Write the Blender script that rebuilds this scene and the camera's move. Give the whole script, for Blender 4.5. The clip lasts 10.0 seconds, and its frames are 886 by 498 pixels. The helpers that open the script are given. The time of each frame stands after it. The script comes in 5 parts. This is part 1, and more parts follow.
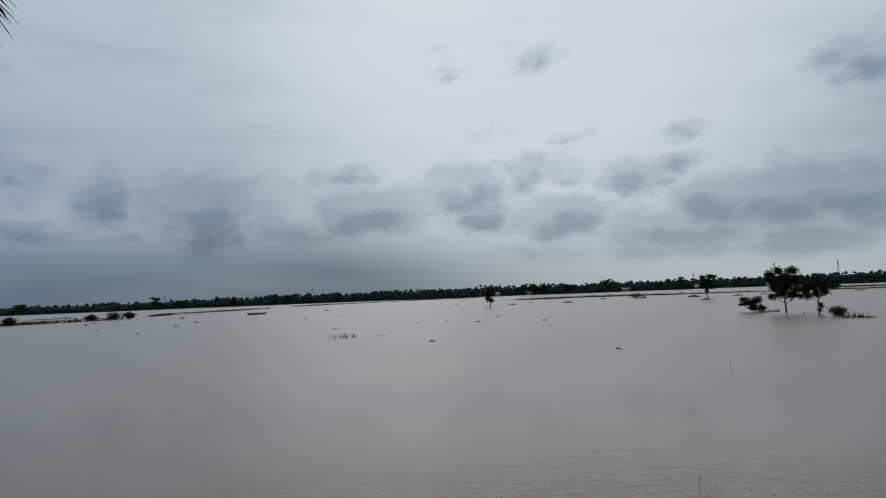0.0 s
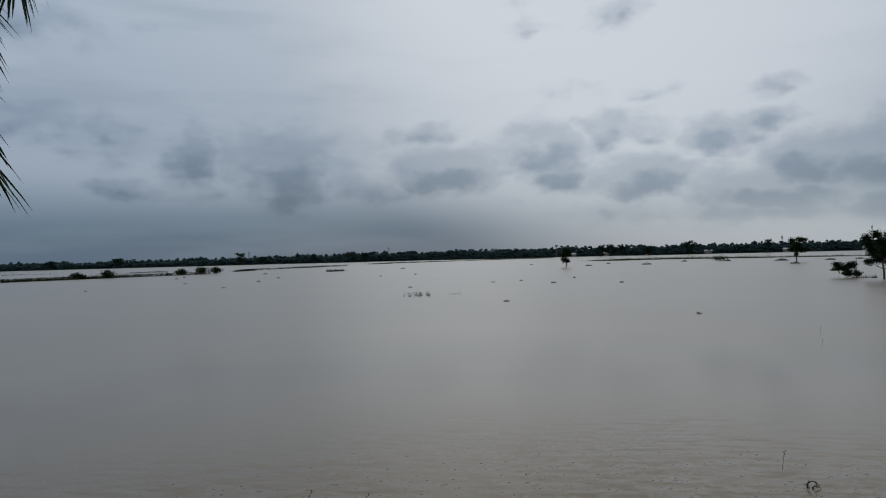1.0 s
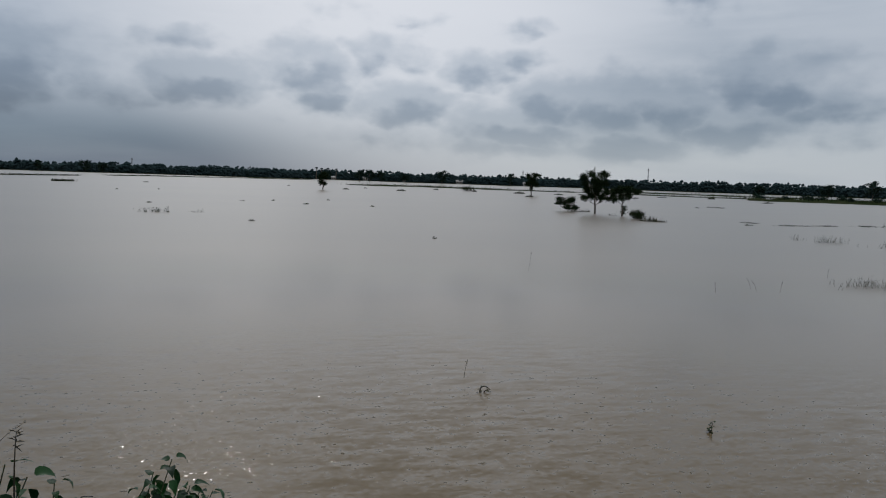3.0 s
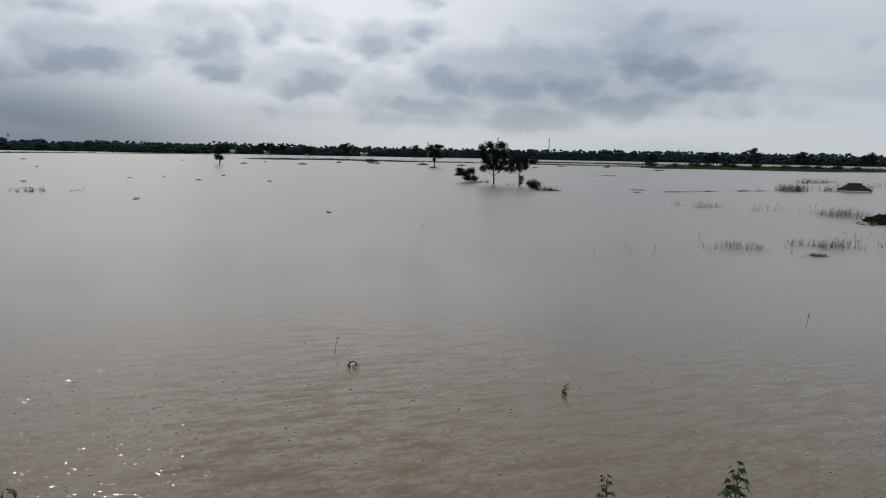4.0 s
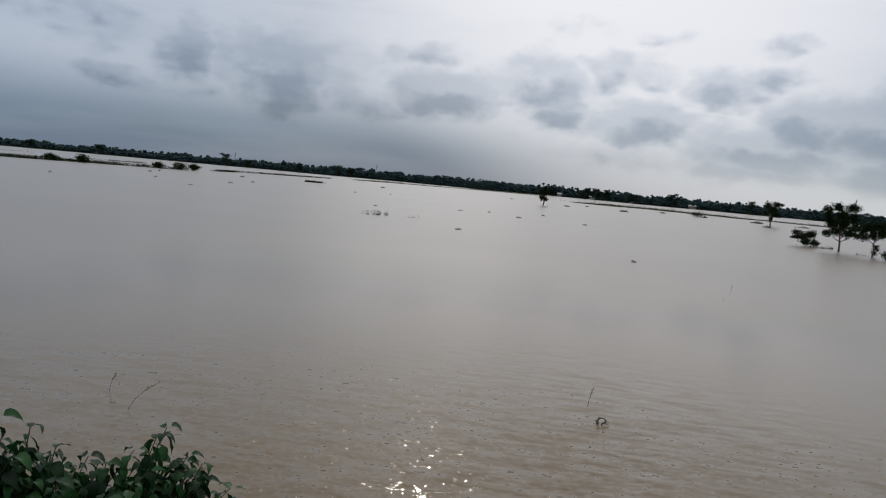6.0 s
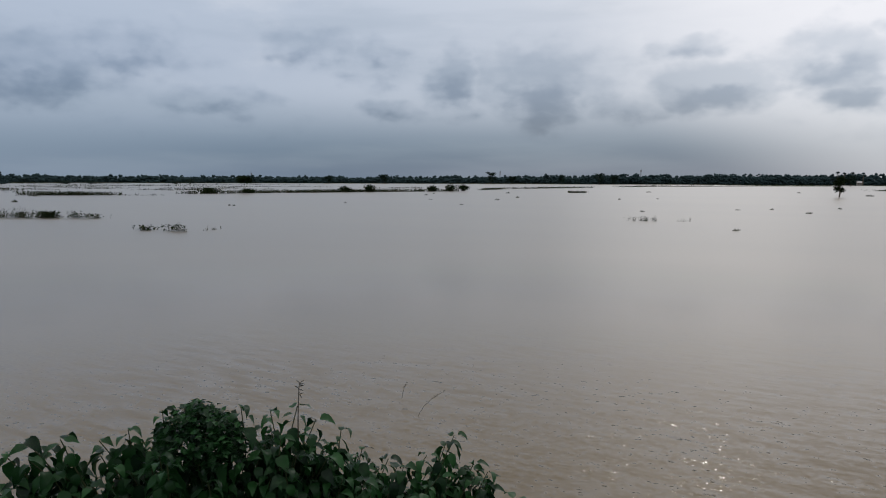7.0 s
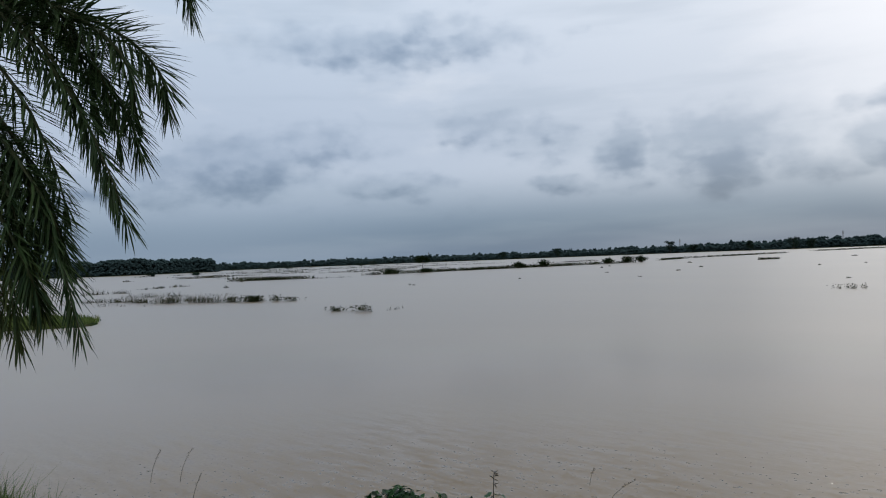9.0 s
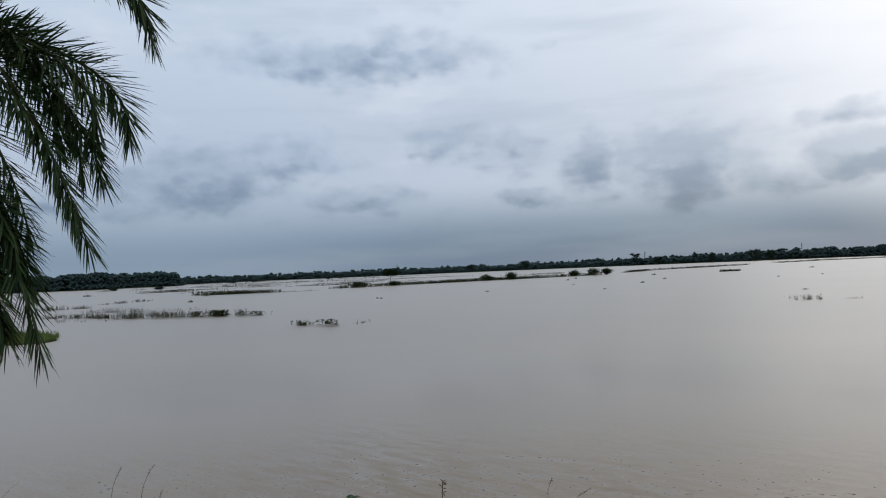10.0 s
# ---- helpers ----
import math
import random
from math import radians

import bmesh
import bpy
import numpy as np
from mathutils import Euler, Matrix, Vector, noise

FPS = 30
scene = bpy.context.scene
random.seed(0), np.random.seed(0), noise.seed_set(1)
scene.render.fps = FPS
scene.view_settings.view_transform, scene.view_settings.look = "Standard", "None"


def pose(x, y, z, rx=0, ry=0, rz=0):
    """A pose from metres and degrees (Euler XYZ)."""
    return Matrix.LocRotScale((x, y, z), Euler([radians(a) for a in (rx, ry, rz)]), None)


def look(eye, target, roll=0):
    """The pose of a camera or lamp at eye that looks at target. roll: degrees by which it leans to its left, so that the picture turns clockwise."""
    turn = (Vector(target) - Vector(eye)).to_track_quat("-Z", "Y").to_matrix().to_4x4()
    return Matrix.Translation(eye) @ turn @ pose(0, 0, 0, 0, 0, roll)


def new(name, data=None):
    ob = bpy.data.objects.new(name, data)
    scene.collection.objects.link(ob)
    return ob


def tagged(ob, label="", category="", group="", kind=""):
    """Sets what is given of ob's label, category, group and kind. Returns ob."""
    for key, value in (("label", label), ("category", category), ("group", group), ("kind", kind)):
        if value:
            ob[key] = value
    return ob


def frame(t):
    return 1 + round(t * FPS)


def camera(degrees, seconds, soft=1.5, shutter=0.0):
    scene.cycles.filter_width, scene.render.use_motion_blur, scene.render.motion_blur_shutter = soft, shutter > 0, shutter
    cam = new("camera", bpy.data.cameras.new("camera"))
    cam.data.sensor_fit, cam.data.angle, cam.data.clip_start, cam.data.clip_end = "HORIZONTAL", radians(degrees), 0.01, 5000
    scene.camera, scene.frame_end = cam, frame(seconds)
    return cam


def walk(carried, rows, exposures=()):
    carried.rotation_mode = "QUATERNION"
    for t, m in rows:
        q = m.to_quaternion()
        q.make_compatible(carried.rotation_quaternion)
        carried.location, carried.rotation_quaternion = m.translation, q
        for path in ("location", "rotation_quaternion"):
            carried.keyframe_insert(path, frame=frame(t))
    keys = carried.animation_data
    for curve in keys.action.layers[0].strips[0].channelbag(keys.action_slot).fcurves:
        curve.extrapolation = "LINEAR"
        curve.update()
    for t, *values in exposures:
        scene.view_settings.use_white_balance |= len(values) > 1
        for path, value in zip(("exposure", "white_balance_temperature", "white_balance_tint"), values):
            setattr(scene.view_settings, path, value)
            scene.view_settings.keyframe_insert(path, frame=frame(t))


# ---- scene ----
cam = camera(64.9, 10.0, soft=1.1)
PATH = [
    (0, (-1.62, -0.308, 4.062), (-1.677, 1.687, 4.192), -2.2),
    (0.5, (-1.509, -0.185, 4.072), (-1.707, 1.803, 4.159), -1.8),
    (1, (-1.579, -0.056, 4.113), (-1.855, 1.924, 4.133), -1.4),
    (1.5, (-1.38, -0.066, 4.101), (-1.775, 1.895, 4.083), -2.8),
    (2, (-1.112, -0.125, 4.013), (-1.424, 1.849, 4.088), 0.5),
    (2.5, (-0.894, 0.075, 4.038), (-0.553, 2.043, 3.936), 0.5),
    (2.7, (-0.779, 0.098, 4.015), (-0.381, 2.052, 3.858), 2.0),
    (3.8, (0.071, -0.151, 4.051), (0.567, 1.77, 3.798), -1.0),
    (4, (0.221, -0.183, 4.105), (0.877, 1.687, 3.834), 1.1),
    (4.5, (0.63, -0.221, 4.105), (1.437, 1.6, 3.926), 2.7),
    (5, (0.968, -0.163, 4.114), (1.385, 1.77, 3.814), 2.3),
    (5.5, (1.17, 0.031, 4.07), (1.291, 2.006, 3.773), 5.1),
    (5.7, (1.212, 0.121, 4.041), (1.198, 2.108, 3.822), 6.1),
    (6.8, (1.183, 0.239, 4.064), (0.384, 2.065, 3.899), -0.2),
    (7, (1.158, 0.245, 4.047), (0.215, 1.997, 3.849), 0.2),
    (7.5, (1.111, 0.223, 4.055), (-0.107, 1.798, 3.864), 0.9),
    (8, (1.081, 0.157, 4.093), (-0.248, 1.647, 3.982), 2.3),
    (8.5, (1.187, 0.027, 4.175), (-0.157, 1.509, 4.158), 0.2),
    (9, (1.141, 0.098, 4.166), (-0.208, 1.574, 4.191), -2.2),
    (9.5, (1.327, -0.005, 4.186), (0.002, 1.492, 4.222), -0.9),
    (10, (1.444, -0.032, 4.215), (0.165, 1.504, 4.273), -2.4),
]
EXPOSURES = [(0.0, -0.36, 6150, 7), (1.0, -0.43, 6150, 7), (1.5, -0.46, 6150, 7), (2.0, -0.34, 6180, 7), (2.5, -0.33, 6200, 8), (4.0, -0.01, 6400, 10), (4.5, 0.02, 6430, 10), (5.5, -0.02, 6480, 11), (7.0, 0.08, 6480, 11), (8.0, 0.20, 6480, 10), (10.0, 0.24, 6450, 10)]
walk(cam, [(t, look(eye, target, roll)) for t, eye, target, roll in PATH], EXPOSURES)

# ---------------------------------------------------------------- sky and sun
SUN_AZ, SUN_EL = -8.0, 35.0          # degrees; azimuth 0 is +y, positive towards +x

# drifting cumulus: azimuth, elevation, half width, half height, depth of grey
CLOUDS_AHEAD = [
    (-27.6, 7.9, 1.9, 2.0, .8), (-20.4, 7.7, 4.6, 2.3, .75), (-20.2, 5.6, 2.6, 1.5, .8), (-7.3, 7.1, 3.9, 1.5, 1.0),
    (-9.5, 9.8, 2.7, 1.0, .6), (0.2, 8.3, 4.2, 2.0, .7), (1.6, 6.5, 2.7, 1.3, .85), (8.0, 5.9, 4.3, 1.6, .8),
    (5.9, 9.7, 3.6, 1.3, .6), (14.4, 8.7, 3.2, 1.3, .7), (17.0, 9.5, 2.0, .9, .65), (-12.8, 5.5, 3.0, .9, .6),
    (6.5, 3.2, 4.0, 1.1, .55), (10.5, 7.4, 2.0, .8, .4), (-2.5, 4.9, 2.2, .8, .3), (-27.0, 5.0, 1.8, .7, .4)]
CLOUDS_EAST = [
    (19.9, 6.5, 3.2, 1.4, .85), (24.8, 6.3, 4.2, 2.1, .8), (29.8, 6.0, 3.0, 2.2, .85), (17.9, 4.4, 5.4, 1.6, 1.0),
    (26.1, 3.8, 4.6, 1.6, 1.0), (16.2, 3.0, 5.4, 1.1, .8), (36.1, 7.9, 4.2, 2.2, .75), (33.5, 4.7, 5.2, 1.6, .9),
    (39.3, 6.2, 3.0, 1.7, .7), (49.0, 8.1, 2.2, 1.0, .3), (54.4, 4.7, 2.4, .9, .35), (42.5, 3.8, 4.0, .9, .5)]
CLOUDS_HIGH = [
    (6.3, 18.7, 2.0, 1.3, .55), (-.5, 17.9, 1.9, .7, .45), (30.5, 15.3, 2.8, 2.0, .6), (18.0, 11.9, 1.8, .7, .55),
    (8.3, 12.4, 2.8, .6, .4), (-1.7, 19.7, 1.2, .6, .35), (-33.5, 8.9, 2.2, 1.9, .45), (-32.6, 5.4, 1.7, .8, .65),
    (2.0, 12.9, 3.4, .5, .3), (-40.0, 20.5, 3.0, .8, .25)]
BANKS = [(27, 5.0, 18, 2.8, .32), (-22, 6.6, 10, 3.0, .34), (0, 6.8, 13, 2.8, .26), (-58, 8.0, 13, 3.0, .26), (-50, 4.6, 20, 1.4, .22)]
CLOUDS_WEST = [
    (-45.7, 16.9, 9.5, 1.7, .6), (-39.0, 10.2, 3.4, 1.4, .5), (-33.8, 9.4, 2.6, 1.5, .5), (-52.4, 9.2, 4.4, 1.7, .5),
    (-59.5, 7.6, 6.4, 2.1, .65), (-46.1, 6.0, 4.4, 1.0, .45), (-66.0, 5.6, 6.0, 1.4, .5), (-43.0, 18.3, 2.5, 1.2, .5)]


class Nodes:
    """Short hand for building a node tree."""

    def __init__(self, tree):
        self.tree = tree
        tree.nodes.clear()

    def add(self, kind, inputs=(), **settings):
        node = self.tree.nodes.new(kind)
        for key, value in settings.items():
            setattr(node, key, value)
        for key, value in dict(inputs).items():
            self.put(node.inputs[key], value)
        return node

    def put(self, socket, value):
        if isinstance(value, bpy.types.NodeSocket):
            self.tree.links.new(value, socket)
        else:
            socket.default_value = value

    def math(self, operation, a, b=0.0, clamp=False):
        return self.add("ShaderNodeMath", {0: a, 1: b}, operation=operation, use_clamp=clamp).outputs[0]

    def vec(self, operation, a, b=(0, 0, 0)):
        return self.add("ShaderNodeVectorMath", {0: a, 1: b}, operation=operation)

    def span(self, value, low, high, to_low=0.0, to_high=1.0, kind="SMOOTHSTEP"):
        return self.add("ShaderNodeMapRange", {"Value": value, "From Min": low, "From Max": high, "To Min": to_low,
                                               "To Max": to_high}, interpolation_type=kind).outputs[0]

    def mix(self, factor, a, b, blend="MIX"):
        node = self.add("ShaderNodeMix", data_type="RGBA", blend_type=blend)
        for n, value in ((0, factor), (6, a), (7, b)):
            self.put(node.inputs[n], value)
        return node.outputs[2]

    def noise(self, vector, scale, detail=3.0, rough=0.55, out=0):
        return self.add("ShaderNodeTexNoise", {"Vector": vector, "Scale": scale, "Detail": detail, "Roughness": rough}).outputs[out]


def rgb(r, g, b):
    return (r, g, b, 1.0)


world = bpy.data.worlds.new("overcast_sky")
scene.world = world
world.use_nodes = True
N = Nodes(world.node_tree)
way = N.vec("NORMALIZE", N.add("ShaderNodeTexCoord").outputs["Generated"]).outputs[0]
xyz = N.add("ShaderNodeSeparateXYZ", {0: way}).outputs
azimuth = N.math("MULTIPLY", N.math("ARCTAN2", xyz[0], xyz[1]), 57.29578)
height = N.math("MULTIPLY", N.math("ARCSINE", xyz[2]), 57.29578)
flat = N.add("ShaderNodeCombineXYZ", {0: azimuth, 1: height}).outputs[0]
# ragged edges: the plan of the sky is pushed about by noise of two sizes
ragged = N.vec("MULTIPLY", flat, (0.42, 0.66, 0)).outputs[0]
push = N.vec("SUBTRACT", N.noise(ragged, 0.62, 3.0, 0.5, 1), (0.5, 0.5, 0.5)).outputs[0]
bent = N.vec("ADD", flat, N.vec("MULTIPLY", push, (6.0, 2.6, 0)).outputs[0]).outputs[0]
grey, core = 0.0, 0.0
for az, el, wide, tall, depth in CLOUDS_AHEAD + CLOUDS_EAST + CLOUDS_HIGH + CLOUDS_WEST:
    off = N.vec("MULTIPLY", N.vec("SUBTRACT", bent, (az, el, 0)).outputs[0], (0.74 / wide, 0.76 / tall, 0)).outputs[0]
    grey = N.math("MAXIMUM", grey, N.span(N.vec("LENGTH", off).outputs["Value"], 1.7, 0.25, 0.0, depth))
    if depth >= 0.4:
        # the underside of a cloud is its darkest part
        belly = N.vec("MULTIPLY", N.vec("ADD", off, (0, 0.34, 0)).outputs[0], (1.25, 1.5, 0)).outputs[0]
        core = N.math("MAXIMUM", core, N.span(N.vec("LENGTH", belly).outputs["Value"], 1.5, 0.0, 0.0, depth))
# a long low bank in which the cumulus stands
for az, el, wide, tall, depth in BANKS:
    off = N.vec("MULTIPLY", N.vec("SUBTRACT", bent, (az, el, 0)).outputs[0], (1 / wide, 1 / tall, 0)).outputs[0]
    grey = N.math("MAXIMUM", grey, N.span(N.vec("LENGTH", off).outputs["Value"], 1.5, 0.2, 0.0, depth))
puff = N.noise(ragged, 1.0, 4.0, 0.5)
lump = N.add("ShaderNodeTexVoronoi", {"Vector": N.vec("ADD", ragged, push).outputs[0], "Scale": 1.15, "Smoothness": 0.8, "Detail": 1.0, "Roughness": 0.4}, feature="SMOOTH_F1").outputs["Distance"]
torn = N.math("ADD", N.math("MULTIPLY", N.math("SUBTRACT", puff, 0.5), 0.62), N.math("MULTIPLY", N.math("SUBTRACT", 0.46, lump), 0.30))
grey = N.span(N.math("ADD", grey, torn), 0.08, 0.74)
core = N.span(N.math("ADD", core, torn), 0.16, 0.80)
streaks = N.noise(N.vec("MULTIPLY", flat, (0.045, 0.30, 0)).outputs[0], 1.0, 4.0, 0.5)

# high even deck: darker and bluer towards the west and the horizon, brightest about the hidden sun
low = N.mix(N.span(azimuth, -64, -34), rgb(0.170, 0.240, 0.335), rgb(0.088, 0.155, 0.245))
low = N.mix(N.span(azimuth, -8, 24), low, rgb(0.55, 0.585, 0.62))
middle = N.mix(N.span(azimuth, -60, 12), rgb(0.39, 0.455, 0.56), rgb(0.53, 0.565, 0.62))
top = N.mix(N.span(azimuth, -70, 5), rgb(0.485, 0.565, 0.67), rgb(0.66, 0.70, 0.76))
deck = N.mix(N.span(height, 1.6, 7.6), low, middle)
deck = N.mix(N.span(height, 7.0, 22.0), deck, top)
deck = N.mix(N.span(height, 22.0, 55.0), deck, rgb(0.98, 0.965, 0.95))   # an overcast sky is brightest overhead
deck = N.mix(N.math("MULTIPLY", N.span(streaks, 0.45, 0.7), 0.28), deck, rgb(0.26, 0.33, 0.41))
pale = N.noise(N.vec("MULTIPLY", flat, (0.10, 0.24, 0)).outputs[0], 1.0, 5.0, 0.55)
deck = N.mix(N.math("MULTIPLY", N.math("MULTIPLY", N.span(pale, 0.5, 0.75), N.span(height, 5.0, 11.0)), 0.30), deck, rgb(0.72, 0.74, 0.78))
sunward = tuple(Vector((math.sin(radians(7)) * math.cos(radians(24)), math.cos(radians(7)) * math.cos(radians(24)), math.sin(radians(24)))))
glow = N.span(N.vec("DOT_PRODUCT", way, sunward).outputs["Value"], 0.88, 1.0)
deck = N.mix(N.math("MULTIPLY", glow, 0.9), deck, rgb(0.87, 0.87, 0.90))
haze = N.span(height, 0.8, 5.5, 0.25, 1.0)
deck = N.mix(N.math("MULTIPLY", N.math("MULTIPLY", grey, haze), 1.0, True), deck, rgb(0.70, 0.745, 0.79), "MULTIPLY")
deck = N.mix(N.math("MULTIPLY", N.math("MULTIPLY", core, haze), 0.9, True), deck, rgb(0.58, 0.64, 0.71), "MULTIPLY")
air = N.add("ShaderNodeTexSky", sky_type="NISHITA", sun_disc=False, sun_elevation=radians(SUN_EL), sun_rotation=radians(SUN_AZ))
air_light = N.add("ShaderNodeBackground", {"Color": air.outputs[0], "Strength": 0.10})
deck_light = N.add("ShaderNodeBackground", {"Color": deck, "Strength": 1.0})
both = N.add("ShaderNodeMixShader", {0: 0.93, 1: air_light.outputs[0], 2: deck_light.outputs[0]})
N.add("ShaderNodeOutputWorld", {0: both.outputs[0]})

sun = new("sun", bpy.data.lights.new("sun", "SUN"))
sun.data.energy, sun.data.angle, sun.data.color = 0.30, radians(0.5), (1.0, 0.95, 0.88)
sun.matrix_world = look((0, 0, 60), (-60 * math.sin(radians(SUN_AZ)) / math.tan(radians(SUN_EL)),
                                     -60 * math.cos(radians(SUN_AZ)) / math.tan(radians(SUN_EL)), 0))


# ---------------------------------------------------------------- materials
def material(name, colours, scale, rough=0.8, bump=0.0, fine=8.0, metal=0.0, gloss=0.2):
    """A surface of two or three colours mixed by noise of two sizes, with relief."""
    m = bpy.data.materials.new(name)
    m.use_nodes = True
    n = Nodes(m.node_tree)
    place = n.add("ShaderNodeTexCoord").outputs["Object"]
    coarse, small = n.noise(place, scale, 3), n.noise(place, scale * fine, 4)
    colour = n.mix(n.span(coarse, 0.38, 0.62), rgb(*colours[0]), rgb(*colours[1]))
    if len(colours) > 2:
        colour = n.mix(n.span(small, 0.5, 0.72), colour, rgb(*colours[2]))
    relief = n.add("ShaderNodeBump", {"Height": small, "Strength": bump, "Distance": 0.02}).outputs[0]
    skin = n.add("ShaderNodeBsdfPrincipled", {"Base Color": colour, "Metallic": metal, "Normal": relief, "Specular IOR Level": gloss,
                                              "Roughness": n.span(small, 0.3, 0.7, rough - 0.1, min(1.0, rough + 0.1))})
    n.add("ShaderNodeOutputMaterial", {0: skin.outputs[0]})
    return m


def foliage(name, dark, light, rough=0.5, through_light=0.22, vary="island", gloss=0.14):
    """Leaves: each one its own green, some light passing through them."""
    m = bpy.data.materials.new(name)
    m.use_nodes = True
    n = Nodes(m.node_tree)
    own = n.add("ShaderNodeNewGeometry").outputs["Random Per Island"] if vary == "island" else n.add("ShaderNodeObjectInfo").outputs["Random"]
    place = n.add("ShaderNodeTexCoord").outputs["Object"]
    spots = n.noise(place, 14.0, 3)
    colour = n.mix(own, rgb(*dark), rgb(*light))
    colour = n.mix(n.math("MULTIPLY", n.span(spots, 0.5, 0.75), 0.35), colour, rgb(light[0] * 1.35, light[1] * 1.1, light[2]))
    relief = n.add("ShaderNodeBump", {"Height": spots, "Strength": 0.25, "Distance": 0.01}).outputs[0]
    skin = n.add("ShaderNodeBsdfPrincipled", {"Base Color": colour, "Roughness": rough, "Normal": relief, "Specular IOR Level": gloss})
    glowing = n.add("ShaderNodeBsdfTranslucent", {"Color": colour})
    both_sides = n.add("ShaderNodeMixShader", {0: through_light, 1: skin.outputs[0], 2: glowing.outputs[0]})
    n.add("ShaderNodeOutputMaterial", {0: both_sides.outputs[0]})
    return m


def flood_water():
    """Silt-laden flood water: opaque brown body under a glossy surface; short crests near the bank, smoother farther out."""
    m = bpy.data.materials.new("silty_flood_water")
    m.use_nodes = True
    n = Nodes(m.node_tree)
    place = n.add("ShaderNodeTexCoord").outputs["Object"]
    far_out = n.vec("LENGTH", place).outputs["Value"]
    gust = n.span(n.noise(n.vec("MULTIPLY", place, (1, 0.7, 1)).outputs[0], 0.11, 2), 0.36, 0.62, 0.25, 1.0)
    near = n.span(far_out, 5, 24, 1.0, 0.05)

    def crests(turn, across, along, detail, rough=0.5):
        """Signed wave slope between about -0.5 and 0.5: long crests lying across the wind."""
        turned = n.add("ShaderNodeMapping", {0: place, "Rotation": (0, 0, radians(turn)), "Scale": (along, across, 1.0)}).outputs[0]
        return n.math("SUBTRACT", n.noise(turned, 1.0, detail, rough), 0.5)

    def lean(way, slope):
        return n.add("ShaderNodeVectorMath", {0: way, "Scale": slope}, operation="SCALE").outputs[0]

    swell = n.math("MULTIPLY", n.math("MULTIPLY", crests(-20, 3.4, 0.8, 2.0), near), gust)
    chop = n.math("MULTIPLY", n.math("MULTIPLY", crests(24, 5.2, 1.5, 1.0), near), gust)
    tilt = n.vec("ADD", lean((-0.20, 0.72, 0), swell), lean((0.20, 0.50, 0), chop)).outputs[0]
    # smooth facets a hand wide, steep enough here and there to catch the sun
    facet = n.add("ShaderNodeMapping", {0: place, "Rotation": (0, 0, radians(-16)), "Scale": (8.6, 13.6, 1.0)}).outputs[0]
    facet = n.vec("SUBTRACT", n.noise(facet, 1.0, 1.0, 0.5, 1), (0.5, 0.5, 0.5)).outputs[0]
    facet = n.vec("MULTIPLY", facet, (1.1, 1.1, 0)).outputs[0]
    steep = n.math("MULTIPLY", n.vec("LENGTH", facet).outputs["Value"], n.span(far_out, 6, 24, 2.8, 0.04))
    facet = lean(facet, steep)
    glassy = n.vec("NORMALIZE", n.vec("ADD", n.vec("ADD", tilt, facet).outputs[0], (0, 0, 1)).outputs[0]).outputs[0]
    relief = n.vec("NORMALIZE", n.vec("ADD", tilt, (0, 0, 1)).outputs[0]).outputs[0]
    silt = n.noise(n.vec("MULTIPLY", place, (0.5, 1.3, 1)).outputs[0], 0.035, 4)
    colour = n.mix(n.span(silt, 0.3, 0.7), rgb(0.124, 0.091, 0.049), rgb(0.147, 0.110, 0.060))
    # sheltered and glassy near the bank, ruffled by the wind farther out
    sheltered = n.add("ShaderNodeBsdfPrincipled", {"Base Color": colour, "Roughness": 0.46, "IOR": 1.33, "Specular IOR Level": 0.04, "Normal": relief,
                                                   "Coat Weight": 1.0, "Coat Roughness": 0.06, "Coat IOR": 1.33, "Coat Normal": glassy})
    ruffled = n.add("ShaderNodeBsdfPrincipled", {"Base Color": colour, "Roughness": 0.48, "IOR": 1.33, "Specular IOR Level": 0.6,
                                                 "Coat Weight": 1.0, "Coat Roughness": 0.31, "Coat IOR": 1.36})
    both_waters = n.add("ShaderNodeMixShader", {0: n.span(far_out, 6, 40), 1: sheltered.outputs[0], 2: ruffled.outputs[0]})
    n.add("ShaderNodeOutputMaterial", {0: both_waters.outputs[0]})
    return m


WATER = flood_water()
SOIL = material("muddy_bank", [(0.075, 0.058, 0.038), (0.045, 0.052, 0.022), (0.10, 0.08, 0.055)], 0.7, 0.9, 0.6)
FIELD = material("grassy_field_bank", [(0.018, 0.030, 0.012), (0.034, 0.042, 0.020), (0.050, 0.046, 0.028)], 0.12, 0.95, 0.4, gloss=0.0)
BARK = material("bark", [(0.075, 0.058, 0.044), (0.13, 0.105, 0.085), (0.05, 0.042, 0.034)], 2.2, 0.9, 0.8)
PALM_BARK = material("palm_bark", [(0.10, 0.08, 0.06), (0.17, 0.14, 0.11), (0.06, 0.05, 0.04)], 4.0, 0.9, 0.9)
STEM = material("green_stem", [(0.028, 0.042, 0.016), (0.045, 0.052, 0.022)], 5.0, 0.6, 0.2)
DRY = material("dry_stem", [(0.044, 0.037, 0.024), (0.028, 0.026, 0.017)], 5.0, 0.8, 0.2)
THATCH = material("weathered_thatch", [(0.018, 0.016, 0.014), (0.028, 0.024, 0.020), (0.012, 0.010, 0.009)], 3.0, 0.95, 0.9)
STEEL = material("galvanised_steel", [(0.30, 0.31, 0.32), (0.22, 0.22, 0.23)], 1.5, 0.5, 0.1, metal=0.7)
TIN = material("tin_sheet", [(0.42, 0.43, 0.45), (0.30, 0.29, 0.28), (0.24, 0.16, 0.11)], 0.8, 0.45, 0.1, metal=0.3)
